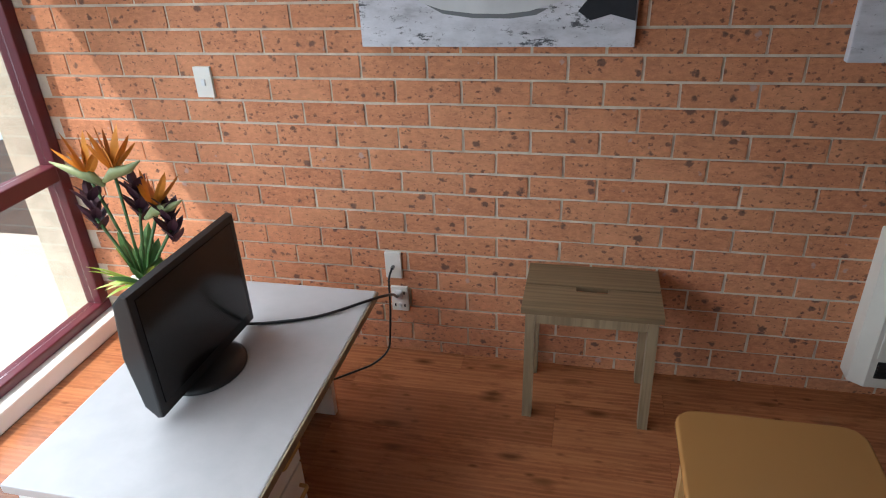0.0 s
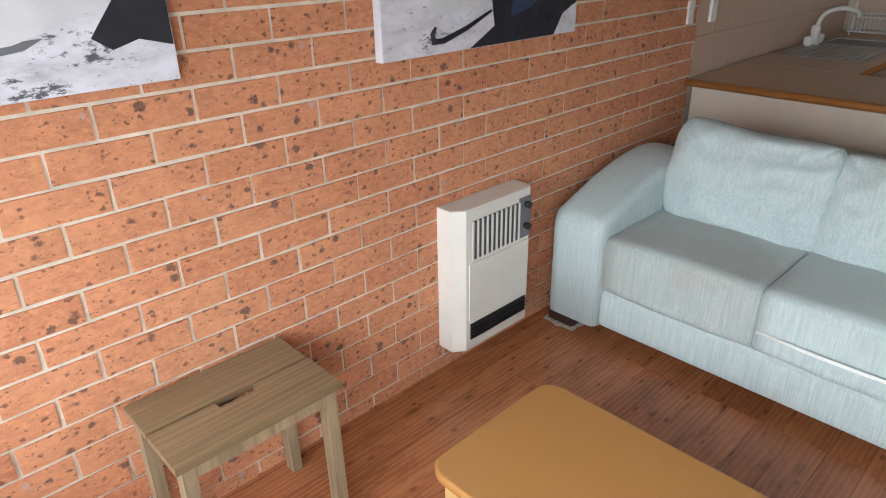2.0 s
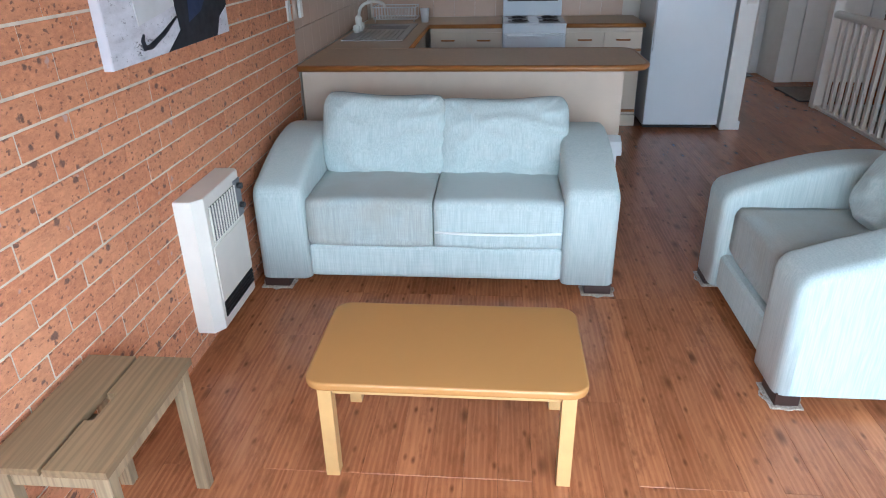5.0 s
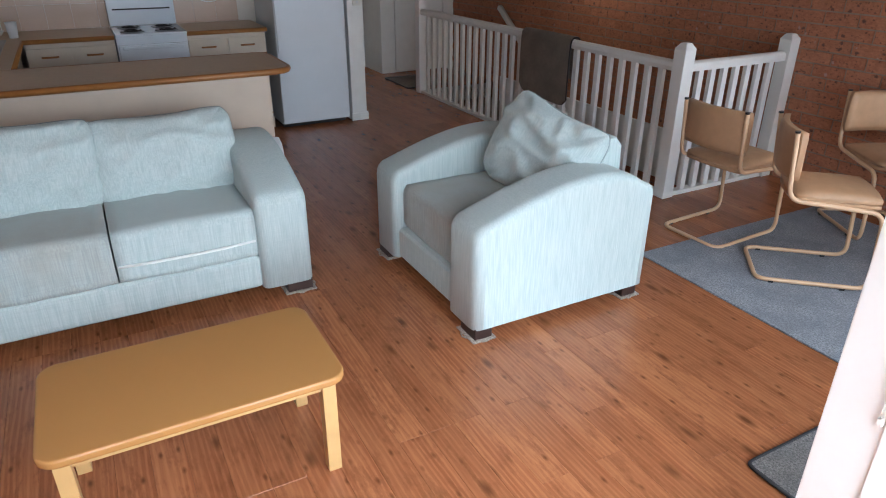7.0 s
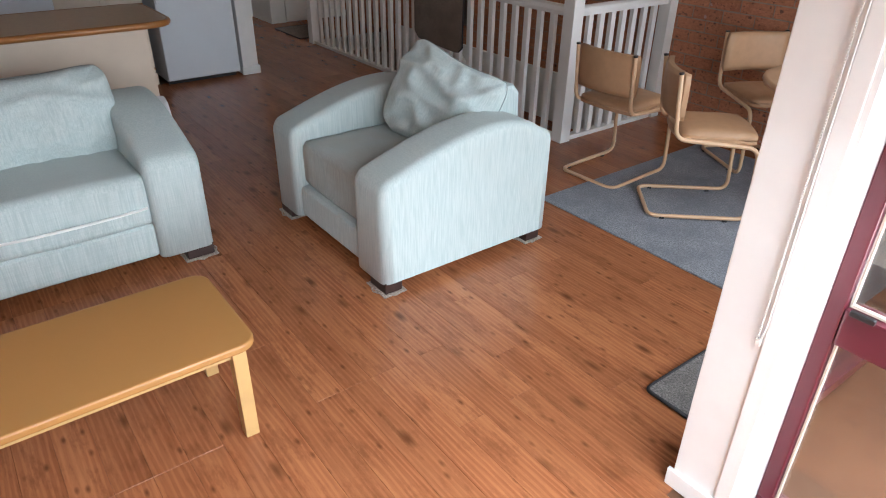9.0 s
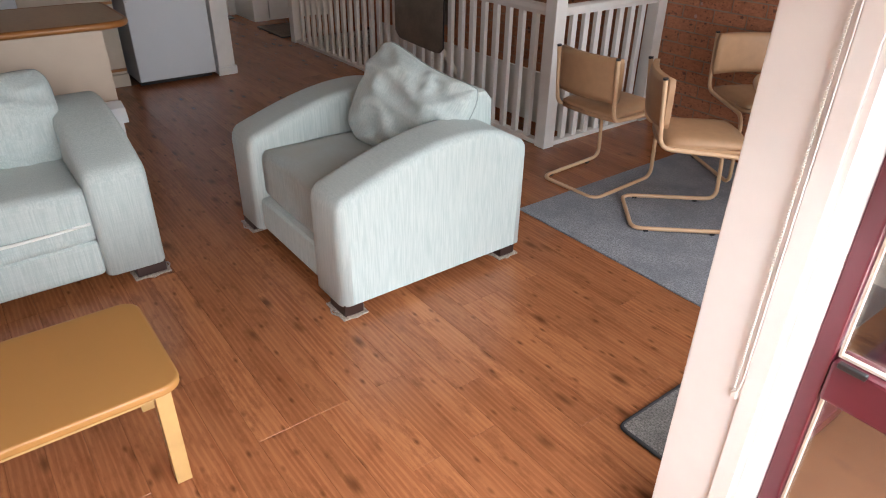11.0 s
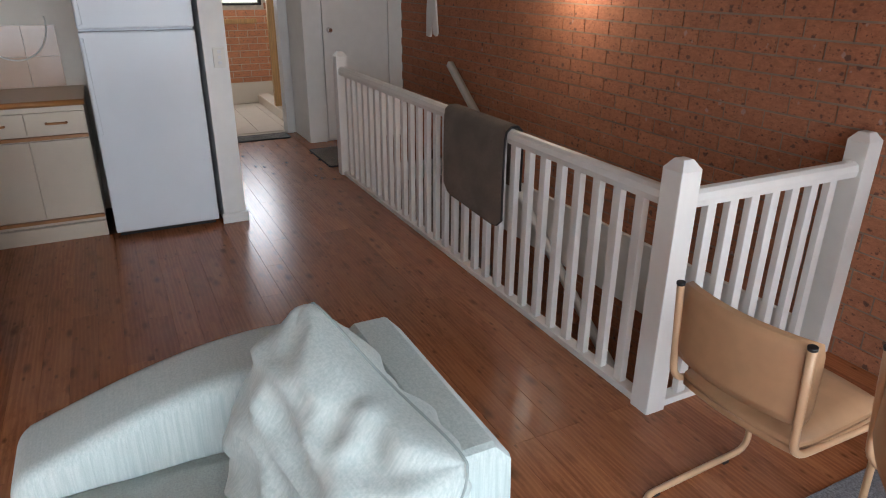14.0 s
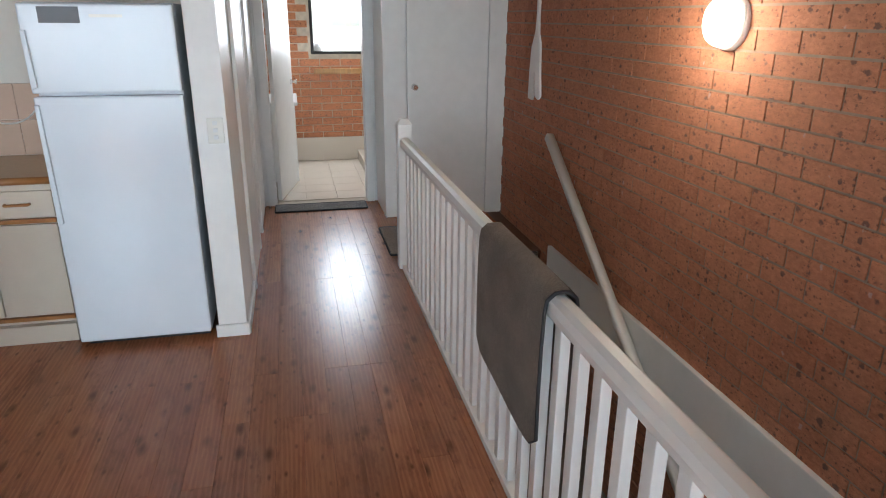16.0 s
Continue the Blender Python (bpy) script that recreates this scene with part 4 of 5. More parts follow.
plate("light_switch", "white light switch plate on brick", -1.432, 1.156, 0.07, 0.115, "switch")
plate("aerial_socket", "white aerial socket plate with a black plug", -0.752, 0.423, 0.068, 0.118, "aerial")
plate("power_socket", "white double power socket on brick", -0.735, 0.265, 0.072, 0.115, "socket")
plate("light_switch", "small cream switch on the brick wall end", 2.70, 1.235, 0.055, 0.11, "switch")
solo("aerial_cable", sweep(bmesh.new(), rounded([(-0.752, AY - 0.03, 0.42), (-0.755, AY - 0.075, 0.40), (-0.757, AY - 0.08, 0.25), (-0.77, AY - 0.10, 0.06), (-0.83, AY - 0.14, 0.012), (-0.95, AY - 0.25, 0.012), (-1.0, AY - 0.3, 0.02)], 0.06), 0.0045, 8), BLACK, "thin black aerial cable from the wall plate", "cable")
pw = thing("power_cable", "black monitor power cable across the desk", "cable")
part("wire", sweep(bmesh.new(), rounded([(-0.735, AY - 0.03, 0.295), (-0.70, AY - 0.15, 0.36), (-0.652, 1.84, 0.50), (-0.668, 1.70, 0.568), (-0.82, 1.57, 0.5605), (-1.02, 1.50, 0.5605), (-1.12, 1.45, 0.60)], 0.08), 0.005, 8), BLACK, pw)
part("plug", bx(-0.752, AY - 0.05, 0.28, -0.718, AY - 0.0185, 0.315, bevel=0.006), BINWHITE, pw)

# desk
desk = thing("desk", "long low grey topped white desk under the window", "desk")
part("desktop", bx(-1.31, 0.80, 0.528, -0.685, 1.765, 0.555, bevel=0.005), DESKTOP, desk)
part("edge_strip", bx(-0.6849, 0.805, 0.529, -0.678, 1.76, 0.554, bevel=0.002), STOOLLEG, desk, "worn timber edge strip")
part("side_panel", bx(-1.28, 1.73, 0, -0.89, 1.755, 0.527), WHITE, desk)
part("side_panel", bx(-1.28, 0.81, 0, -0.76, 0.83, 0.527), WHITE, desk)
part("back_panel", bx(-1.30, 0.831, 0.1, -1.282, 1.729, 0.527), WHITE, desk)
for y0, y1 in ((0.84, 1.175),):
    for z0, z1 in ((0.36, 0.51), (0.19, 0.35)):
        dr = part("drawer", bx(-0.80, y0, z0, -0.742, y1, z1, bevel=0.003), WHITE, desk)
        hb = bmesh.new()
        ym, zm = y1 - 0.08, (z0 + z1) / 2 + 0.02
        sweep(hb, rounded([(-0.742, ym - 0.05, zm), (-0.718, ym - 0.05, zm), (-0.718, ym + 0.05, zm), (-0.742, ym + 0.05, zm)], 0.012), 0.006, 8)
        part("handle", hb, BRASS, dr, "brass drawer handle")

# monitor
tv = thing("monitor", "black flat screen monitor on an oval foot", "monitor", pose(-1.045, 1.285, 0.5551, 0, 0, 87.5))
part("foot", lathe(bmesh.new(), [(0.125, 0), (0.125, 0.008), (0.11, 0.016), (0.03, 0.024)], 32), BLACK, tv).scale = (1, 0.85, 1)
part("neck", bx(-0.035, 0.03, 0.02, 0.035, 0.06, 0.16, bevel=0.006), BLACK, tv)
part("shell", prism([(-0.005, 0.018), (-0.022, 0.022), (-0.022, 0.385), (-0.005, 0.39), (0.025, 0.36), (0.045, 0.20), (0.025, 0.05)], "x", -0.235, 0.235, 0.006), BLACK, tv)
part("screen", bx(-0.212, -0.0245, 0.055, 0.212, -0.021, 0.365), SCREEN, tv)

# flowers in a vase
vz = thing("flower_vase", "white vase of artificial strelitzia and lime grass", "flowers", pose(-1.62, 1.80, 0))
part("vase", lathe(bmesh.new(), [(0.05, 0), (0.07, 0.01), (0.085, 0.2), (0.075, 0.38), (0.06, 0.47), (0.068, 0.50), (0.055, 0.50), (0.05, 0.42)], 24), VASE, vz)


def blade(bm, base, tip, w, sag=0.0, n=6):
    base, tip = Vector(base), Vector(tip)
    d = (tip - base)
    side = d.cross(Vector((0.3, 0.2, 1))).normalized()
    rows = []
    for i in range(n + 1):
        t = i / n
        c = base + d * t + Vector((0, 0, -sag * t * t))
        ww = w * math.sin(math.pi * min(1, 0.12 + t * 0.88)) ** 0.8
        rows.append((bm.verts.new(c - side * ww), bm.verts.new(c + Vector((0, 0, ww * 0.4))), bm.verts.new(c + side * ww)))
    for a, b in zip(rows, rows[1:]):
        bm.faces.new((a[0], a[1], b[1], b[0])), bm.faces.new((a[1], a[2], b[2], b[1]))


rng = random.Random(4)
for i in range(26):
    a, l = rng.uniform(0, 6.28), rng.uniform(0.10, 0.2)
    bm = bmesh.new()
    blade(bm, (0.02 * math.cos(a), 0.02 * math.sin(a), 0.49), (l * math.cos(a), l * math.sin(a), 0.49 + rng.uniform(0.02, 0.2)), 0.010, 0.05)
    part("grass_blade", bm, LEAF_L, vz)
for i in range(9):
    a, l = rng.uniform(0, 6.28), rng.uniform(0.08, 0.16)
    bm = bmesh.new()
    blade(bm, (0.01 * math.cos(a), 0.01 * math.sin(a), 0.49), (l * math.cos(a), l * math.sin(a), 0.62 + rng.uniform(0, 0.1)), 0.028, 0.03)
    part("leaf", bm, LEAF, vz)
for i, (dx, dy, z) in enumerate(((-0.10, 0.0, 0.90), (0.03, -0.03, 0.93), (0.13, 0.0, 0.78))):
    st = part("stem", sweep(bmesh.new(), [(0, 0, 0.46), (dx * 0.4, dy * 0.4, 0.46 + (z - 0.46) * 0.5), (dx, dy, z)], 0.006, 7), LEAF, vz)
    bm = bmesh.new()
    s = -1 if i == 0 else 1
    sweep(bm, [(dx - 0.05 * s, dy, z - 0.02), (dx, dy, z + 0.015), (dx + 0.06 * s, dy, z + 0.03), (dx + 0.13 * s, dy - 0.02, z + 0.07)], [0.008, 0.022, 0.016, 0.002], 8)
    part("beak", bm, BEAK, st)
    for kx in range(9):
        bm = bmesh.new()
        blade(bm, (dx, dy, z + 0.02), (dx + s * (-0.09 + 0.024 * kx) + rng.uniform(-0.02, 0.02), dy + rng.uniform(-0.03, 0.03), z + rng.uniform(0.10, 0.19)), 0.016)
        part("petal", bm, PETAL, st)
for i, (dx, dy, z) in enumerate(((-0.11, -0.02, 0.76), (0.05, 0.02, 0.79), (0.17, 0.0, 0.72))):
    st = part("stem", sweep(bmesh.new(), [(0, 0, 0.46), (dx * 0.5, dy * 0.5, 0.46 + (z - 0.46) * 0.55), (dx, dy, z)], 0.006, 7), LEAF, vz)
    for kx in range(16):
        bm = bmesh.new()
        a = kx * 2.4
        zz = z - 0.05 + 0.009 * kx
        blade(bm, (dx, dy, zz), (dx + 0.055 * math.cos(a), dy + 0.055 * math.sin(a), zz + 0.065), 0.018)
        part("bract", bm, PURPLE, st)


# ---- dining things ----
solo("rug", bx(-0.55, -3.05, 0.0, 1.10, -1.42, 0.010, bevel=0.004), RUG, "flat grey carpet rug under the dining chairs", "rug")
dm = thing("door_mat", "small grey looped door mat with a dark bound edge", "mat", pose(-0.47, -0.92, 0))
part("carpet", bx(-0.135, -0.35, 0, 0.135, 0.35, 0.012, bevel=0.004), MATGREY, dm)
part("binding", sweep(bmesh.new(), rounded([(-0.10, 0.355, 0.007), (0.139, 0.355, 0.007), (0.139, -0.355, 0.007), (-0.139, -0.355, 0.007), (-0.139, 0.355, 0.007), (-0.10, 0.355, 0.007)], 0.03), 0.008, 6), BINDING, dm)


def cantilever_chair(m):
    """Front towards +y; the closed bar of the base lies at y = -0.28."""
    ob = thing("dining_chair", "tan vinyl cantilever chair with a tan tube frame", "dining chair", m, "dining chairs")
    w, r = 0.205, 0.0115
    pts = [(-w, -0.245, 0.80), (-w, -0.215, 0.46), (-w, 0.22, 0.43), (-w, 0.25, 0.02), (-w, -0.28, 0.0125), (w, -0.28, 0.0125), (w, 0.25, 0.02), (w, 0.22, 0.43), (w, -0.215, 0.46), (w, -0.245, 0.80)]
    part("tube_frame", sweep(bmesh.new(), rounded(pts, 0.065, 7), r, 10), TUBE, ob)
    for s in (-1, 1):
        part("end_cap", sweep(bmesh.new(), [(s * w, -0.2451, 0.799), (s * w, -0.246, 0.808)], 0.013, 10), BLACK, ob)
        part("glide", bx(s * w - 0.012, 0.12, 0.0, s * w + 0.012, 0.145, 0.010), BLACK, ob)
        part("glide", bx(s * w - 0.012, -0.22, 0.0, s * w + 0.012, -0.195, 0.010), BLACK, ob)
    seat = bx(-0.205, -0.20, 0.445, 0.205, 0.225, 0.50)
    bmesh.ops.subdivide_edges(seat, edges=seat.edges[:], cuts=6, use_grid_fill=True)
    for v in seat.verts:
        x, y = v.co.x / 0.205, (v.co.y - 0.012) / 0.212
        v.co.x *= 1 - 0.07 * abs(y) ** 4
        v.co.y -= 0.02 * x * x * (1 if y > 0 else -1) * abs(y)
        if v.co.z > 0.47:
            v.co.z += 0.012 * (1 - x ** 4) * (1 - y ** 4) - 0.010 * max(abs(x), abs(y)) ** 8
    for f in seat.faces:
        f.smooth = True
    part("seat", seat, VINYL, ob)
    pin = [(-0.19, 0), (-0.19, 0.205), (0.19, 0.205), (0.19, 0)]
    back = bx(-0.215, -0.024, 0.56, 0.215, 0.024, 0.80)
    bmesh.ops.subdivide_edges(back, edges=back.edges[:], cuts=7, use_grid_fill=True)
    for v in back.verts:
        x, z = v.co.x / 0.215, (v.co.z - 0.68) / 0.12
        v.co.y *= 1 - 0.42 * max(abs(x) ** 6, abs(z) ** 6)
        v.co.x *= 1 - 0.05 * abs(z) ** 6
        v.co.y += -0.205 - 0.085 * (1 - x * x) * 0.45 - 0.02 * (v.co.z - 0.56)
    for f in back.faces:
        f.smooth = True
    part("backrest", back, VINYL, ob)
    return ob


chair = cantilever_chair(pose(1.145, -2.125, 0, 0, 0, 182))
copy_thing(chair, pose(0.525, -2.075, 0.010, 0, 0, 137))
copy_thing(chair, pose(0.70, -2.96, 0.010, 0, 0, 60))
tbl = thing("dining_table", "round tan laminate dining table on a tube pedestal", "dining table", pose(0.06, -2.58, 0.010))
part("tabletop", lathe(bmesh.new(), [(0.40, 0.695), (0.43, 0.70), (0.44, 0.715), (0.435, 0.73), (0.42, 0.735)], 48), TABLETOP, tbl)
part("column", lathe(bmesh.new(), [(0.04, 0.05), (0.04, 0.695)], 16), TUBE, tbl)
for i in range(4):
    a = radians(45 + 90 * i)
    part("leg", sweep(bmesh.new(), [(0.02 * math.cos(a), 0.02 * math.sin(a), 0.07), (0.32 * math.cos(a), 0.32 * math.sin(a), 0.025)], 0.02, 8), TUBE, tbl)
    part("foot_cap", sweep(bmesh.new(), [(0.31 * math.cos(a), 0.31 * math.sin(a), 0.022), (0.335 * math.cos(a), 0.335 * math.sin(a), 0.022)], 0.022, 8), BLACK, tbl)

# ---- kitchen ----
bar = thing("breakfast_bar", "beige laminate breakfast bar with a timber edge", "breakfast bar")
o = [(2.77, AY), (2.77, 0.16), (2.80, 0.075), (2.87, 0.04), (3.36, 0.04), (3.42, 0.06), (3.44, 0.12), (3.44, AY)]
part("worktop", prism(o, "z", 0.87, 0.905, 0.004), LAMINATE, bar)
et = [(2.765, AY - 0.005, 0.887), (2.765, 0.16, 0.887), (2.797, 0.071, 0.887), (2.87, 0.035, 0.887), (3.36, 0.035, 0.887), (3.42, 0.055, 0.887), (3.445, 0.12, 0.887), (3.445, 1.57, 0.887)]
part("timber_edge", sweep(bmesh.new(), rounded(et, 0.03), 0.0195, 8), EDGE, bar, "rounded brown timber edge")
part("front_panel", bx(2.85, 0.17, 0.06, 2.868, AY, 0.869), BARPANEL, bar)
part("end_panel", bx(2.869, 0.17, 0.06, 3.40, 0.188, 0.869), BARPANEL, bar)
part("kickboard", bx(2.855, 0.19, 0.0, 3.38, 0.21, 0.059), EDGE, bar)


def cabinet(name, y0, y1, doors, drawers=True):
    """A floor unit against the kitchen end wall."""
    ob = thing(name, "cream kitchen floor cabinet with timber strips", "cabinet")
    part("body", bx(4.84, y0, 0.10, 5.415, y1, 0.868), CABINET, ob)
    part("kickboard", bx(4.80, y0, 0, 4.838, y1, 0.10), CABINET, ob)
    n = doors
    w = (y1 - y0) / n
    for i in range(n):
        a, b = y0 + w * i + 0.004, y0 + w * (i + 1) - 0.004
        for z0, z1, nm in ((0.695, 0.83, "drawer"), (0.155, 0.655, "door")):
            d = part(nm, bx(4.818, a, z0, 4.839, b, z1, bevel=0.002), CABINET, ob)
            if nm == "drawer":
                part("handle", sweep(bmesh.new(), rounded([(4.818, (a + b) / 2 - 0.055, 0.765), (4.795, (a + b) / 2 - 0.055, 0.765), (4.795, (a + b) / 2 + 0.055, 0.765), (4.818, (a + b) / 2 + 0.055, 0.765)], 0.012), 0.008, 8), EDGE, d, "brown timber bow handle")
    for z in (0.675, 0.135):
        part("timber_strip", bx(4.812, y0 + 0.002, z - 0.011, 4.839, y1 - 0.002, z + 0.011, bevel=0.004), EDGE, ob)
    return ob


cabinet("floor_cabinet", -0.315, 0.352, 2)
cabinet("floor_cabinet", 0.918, 1.56, 2)
sidecab = thing("sink_cabinet", "cream cabinet run under the sink bench", "cabinet")
part("body", bx(3.46, 1.60, 0.10, 4.80, AY, 0.868), CABINET, sidecab)
part("kickboard", bx(3.46, 1.64, 0, 4.80, 1.66, 0.099), CABINET, sidecab)
wt = thing("worktop", "beige laminate kitchen worktop with timber edge", "worktop")
part("slab", bx(4.80, -0.325, 0.87, 5.418, 0.354, 0.905, bevel=0.003), LAMINATE, wt)
part("timber_edge", sweep(bmesh.new(), [(4.797, 0.354, 0.887), (4.797, -0.325, 0.887)], 0.019, 8), EDGE, wt)
wt = thing("worktop", "beige corner worktop round the sink with timber edge", "worktop")
part("slab", bx(4.80, 0.916, 0.87, 5.418, AY, 0.905), LAMINATE, wt)
part("slab", bx(3.447, 1.575, 0.87, 4.799, AY, 0.905), LAMINATE, wt)
part("timber_edge", sweep(bmesh.new(), [(4.797, 0.918, 0.887), (4.797, 1.571, 0.887), (3.46, 1.571, 0.887)], 0.019, 8), EDGE, wt)

sink = thing("kitchen_sink", "stainless steel sink with drainer", "sink", pose(4.30, 1.90, 0.905))
rim = bmesh.new()
for a in ((-0.50, -0.235, 0.10, 0.235), (0.10, -0.235, 0.14, 0.235), (0.44, -0.235, 0.52, 0.235), (0.14, 0.17, 0.44, 0.235), (0.14, -0.235, 0.44, -0.18)):
    box(rim, a[0], a[1], 0.001, a[2], a[3], 0.008)
part("rim", rim, STEEL, sink)
# No hollow here: a flat plate whose grey paints the basin's inner shade.
bowl = bmesh.new()
box(bowl, 0.14, -0.18, 0.0012, 0.44, 0.17, 0.003)
part("bowl", bowl, GREYPANEL, sink, "flat dark plate painted as the shade inside the sink")
for i in range(9):
    part("drain_ridge", bx(-0.47, -0.18 + 0.04 * i, 0.008, 0.06, -0.172 + 0.04 * i, 0.012), STEEL, sink)
tap = thing("kitchen_tap", "cream mixer tap with a curved spout", "tap", pose(4.33, 2.10, 0.913))
part("body", lathe(bmesh.new(), [(0.035, 0), (0.035, 0.03), (0.025, 0.05), (0.03, 0.10), (0.02, 0.12)], 16), SWITCH, tap)
part("spout", sweep(bmesh.new(), rounded([(0, 0, 0.10), (0.02, -0.02, 0.20), (0.08, -0.12, 0.23), (0.12, -0.2, 0.20), (0.12, -0.2, 0.17)], 0.06), 0.013, 10), SWITCH, tap)
for s in (-1, 1):
    part("handle", lathe(bmesh.new(), [(0.02, 0.0), (0.028, 0.02), (0.028, 0.05), (0.015, 0.06)], 12, (s * 0.10, 0)), SWITCH, tap)
rack = thing("dish_rack", "white wire dish rack beside the sink", "dish rack", pose(5.10, 1.90, 0.906))
for z in (0.03, 0.13):
    part("rim_wire", sweep(bmesh.new(), rounded([(-0.14, -0.20, z), (0.14, -0.20, z), (0.14, 0.2, z), (-0.14, 0.2, z), (-0.14, -0.199, z)], 0.03), 0.005, 6), BINWHITE, rack)
for i in range(15):
    y = -0.19 + 0.027 * i
    part("wire", sweep(bmesh.new(), rounded([(-0.14, y, 0.13), (-0.14, y, 0.03), (0.14, y, 0.03), (0.14, y, 0.13)], 0.01, 2), 0.003, 5), BINWHITE, rack)
for x in (-0.12, 0.12):
    for y in (-0.18, 0.18):
        part("wire_foot", sweep(bmesh.new(), [(x, y, 0), (x, y, 0.035)], 0.006, 6), BINWHITE, rack)
solo("plastic_cup", lathe(bmesh.new(), [(0.032, 0), (0.042, 0.12), (0.04, 0.12), (0.03, 0.006)], 18), BINWHITE, "pale plastic tumbler on the worktop", "cup", pose(4.98, 1.62, 0.905))

stove = thing("electric_stove", "white upright electric stove with black coil hobs", "stove")
part("body", bx(4.76, 0.360, 0.02, 5.41, 0.910, 0.895, bevel=0.005), FRIDGE, stove)
part("hob", bx(4.72, 0.360, 0.897, 5.30, 0.910, 0.917, bevel=0.006), FRIDGE, stove)
od = part("oven_door", bx(4.722, 0.372, 0.30, 4.758, 0.898, 0.83, bevel=0.006), FRIDGE, stove)
part("handle", bx(4.695, 0.40, 0.795, 4.7215, 0.87, 0.82, bevel=0.006), FRIDGE, od)
part("backguard", bx(5.30, 0.360, 0.918, 5.41, 0.910, 1.16, bevel=0.008), FRIDGE, stove)
for y in (0.50, 0.77):
    for x in (4.87, 5.14):
        hb = part("hotplate", lathe(bmesh.new(), [(0.095, 0.9172), (0.095, 0.922), (0.08, 0.921), (0.02, 0.919)], 28, (x, y)), GREYPANEL, stove)
        pts = [(x + (0.012 + 0.0032 * k) * math.cos(k * 0.55), y + (0.012 + 0.0032 * k) * math.sin(k * 0.55), 0.928) for k in range(22)]
        part("coil", sweep(bmesh.new(), pts, 0.006, 6), BLACK, hb)
part("vent", bx(5.294, 0.40, 1.05, 5.2995, 0.87, 1.062), DARK, stove)

fridge = thing("refrigerator", "tall white two door fridge freezer", "fridge")
part("body", bx(4.73, -1.015, 0.03, 5.36, -0.370, 1.72, bevel=0.008), FRIDGE, fridge)
for z0, z1, h0, h1 in ((0.045, 1.305, 0.70, 1.27), (1.320, 1.715, 1.35, 1.60)):
    d = part("door", bx(4.662, -1.018, z0, 4.727, -0.366, z1, bevel=0.012, seg=3), FRIDGE, fridge)
    part("handle", prism([(-0.40, h0), (-0.375, h0 - 0.01), (-0.372, h1), (-0.39, h1)], "x", 4.640, 4.6625, 0.004), FRIDGE, d)
part("badge", bx(4.6595, -0.62, 1.63, 4.6618, -0.45, 1.70), GREYPANEL, fridge, "dark green sticker")
part("sticker", bx(4.6595, -0.80, 1.655, 4.6618, -0.66, 1.668), SWITCH, fridge, "white paper strip")
part("base_grille", bx(4.74, -1.0, 0.0, 5.2, -0.385, 0.029), DARK, fridge)

sw = thing("wall_switch", "white triple switch plate on the wall end", "wall switch")
part("plate", bx(4.676, -1.188, 1.064, 4.6905, -1.110, 1.190, bevel=0.003), SWITCH, sw)
for i in range(3):
    part("rocker", bx(4.671, -1.160, 1.085 + 0.035 * i, 4.677, -1.138, 1.105 + 0.035 * i, bevel=0.001), BINWHITE, sw)
sk = thing("kitchen_switch", "white switch plate on the kitchen tiles", "wall switch")
part("plate", bx(2.92, AY - 0.012, 1.17, 2.98, AY + 0.004, 1.29, bevel=0.003), SWITCH, sk)

solo("loose_cable", sweep(bmesh.new(), [(5.405, 0.03 + 0.20 * math.sin(a), 1.32 - 0.235 * math.cos(a)) for a in [radians(-100 + 10 * k) for k in range(21)]], 0.005, 7), SWITCH, "pale loose electric cord looped on the tiles", "cable")

rb = thing("rubbish_bin", "white swing lid plastic rubbish bin", "bin", pose(2.71, 0.285, 0))
part("body", prism([(-0.085, -0.075), (0.085, -0.075), (0.085, 0.075), (-0.085, 0.075)], "z", 0, 0.40, 0.01), BINWHITE, rb)
part("lid", prism([(-0.115, 0.40), (0.115, 0.40), (0.11, 0.425), (0.08, 0.475), (-0.02, 0.50), (-0.08, 0.475), (-0.11, 0.425)], "y", -0.10, 0.10, 0.008), BINWHITE, rb)

bm1 = thing("bath_mat", "dark flat mat at the bathroom doorway", "mat", pose(7.20, -1.74, 0))
part("carpet", bx(-0.10, -0.40, 0, 0.13, 0.42, 0.012, bevel=0.004), MATGREY, bm1)
part("binding", sweep(bmesh.new(), rounded([(-0.08, 0.424, 0.007), (0.134, 0.424, 0.007), (0.134, -0.404, 0.007), (-0.104, -0.404, 0.007), (-0.104, 0.424, 0.007), (-0.08, 0.424, 0.007)], 0.03), 0.008, 6), BINDING, bm1)
bm2 = thing("stair_mat", "dark mat at the head of the stairs", "mat", pose(6.12, -2.45, 0))
part("carpet", bx(-0.34, -0.28, 0, 0.34, 0.28, 0.012, bevel=0.004), MATBROWN, bm2)
part("binding", sweep(bmesh.new(), rounded([(-0.3, 0.284, 0.007), (0.344, 0.284, 0.007), (0.344, -0.284, 0.007), (-0.344, -0.284, 0.007), (-0.344, 0.284, 0.007), (-0.3, 0.284, 0.007)], 0.03), 0.008, 6), BINDING, bm2)

# blind chain at the wall corner
ch = bmesh.new()
for i in range(230):
    box(ch, -0.7795, SY + 0.0075, 0.66 + 0.0063 * i, -0.7755, SY + 0.0115, 0.6645 + 0.0063 * i)
cord = thing("blind_chain", "beaded blind chain with cord on the wall corner", "blind chain")
part("chain", ch, SWITCH, cord)
part("cord", sweep(bmesh.new(), [(-0.790, SY + 0.0095, 2.1), (-0.790, SY + 0.0095, 0.69), (-0.786, SY + 0.0095, 0.655), (-0.778, SY + 0.0095, 0.65)], 0.0018, 6), SWITCH, cord)
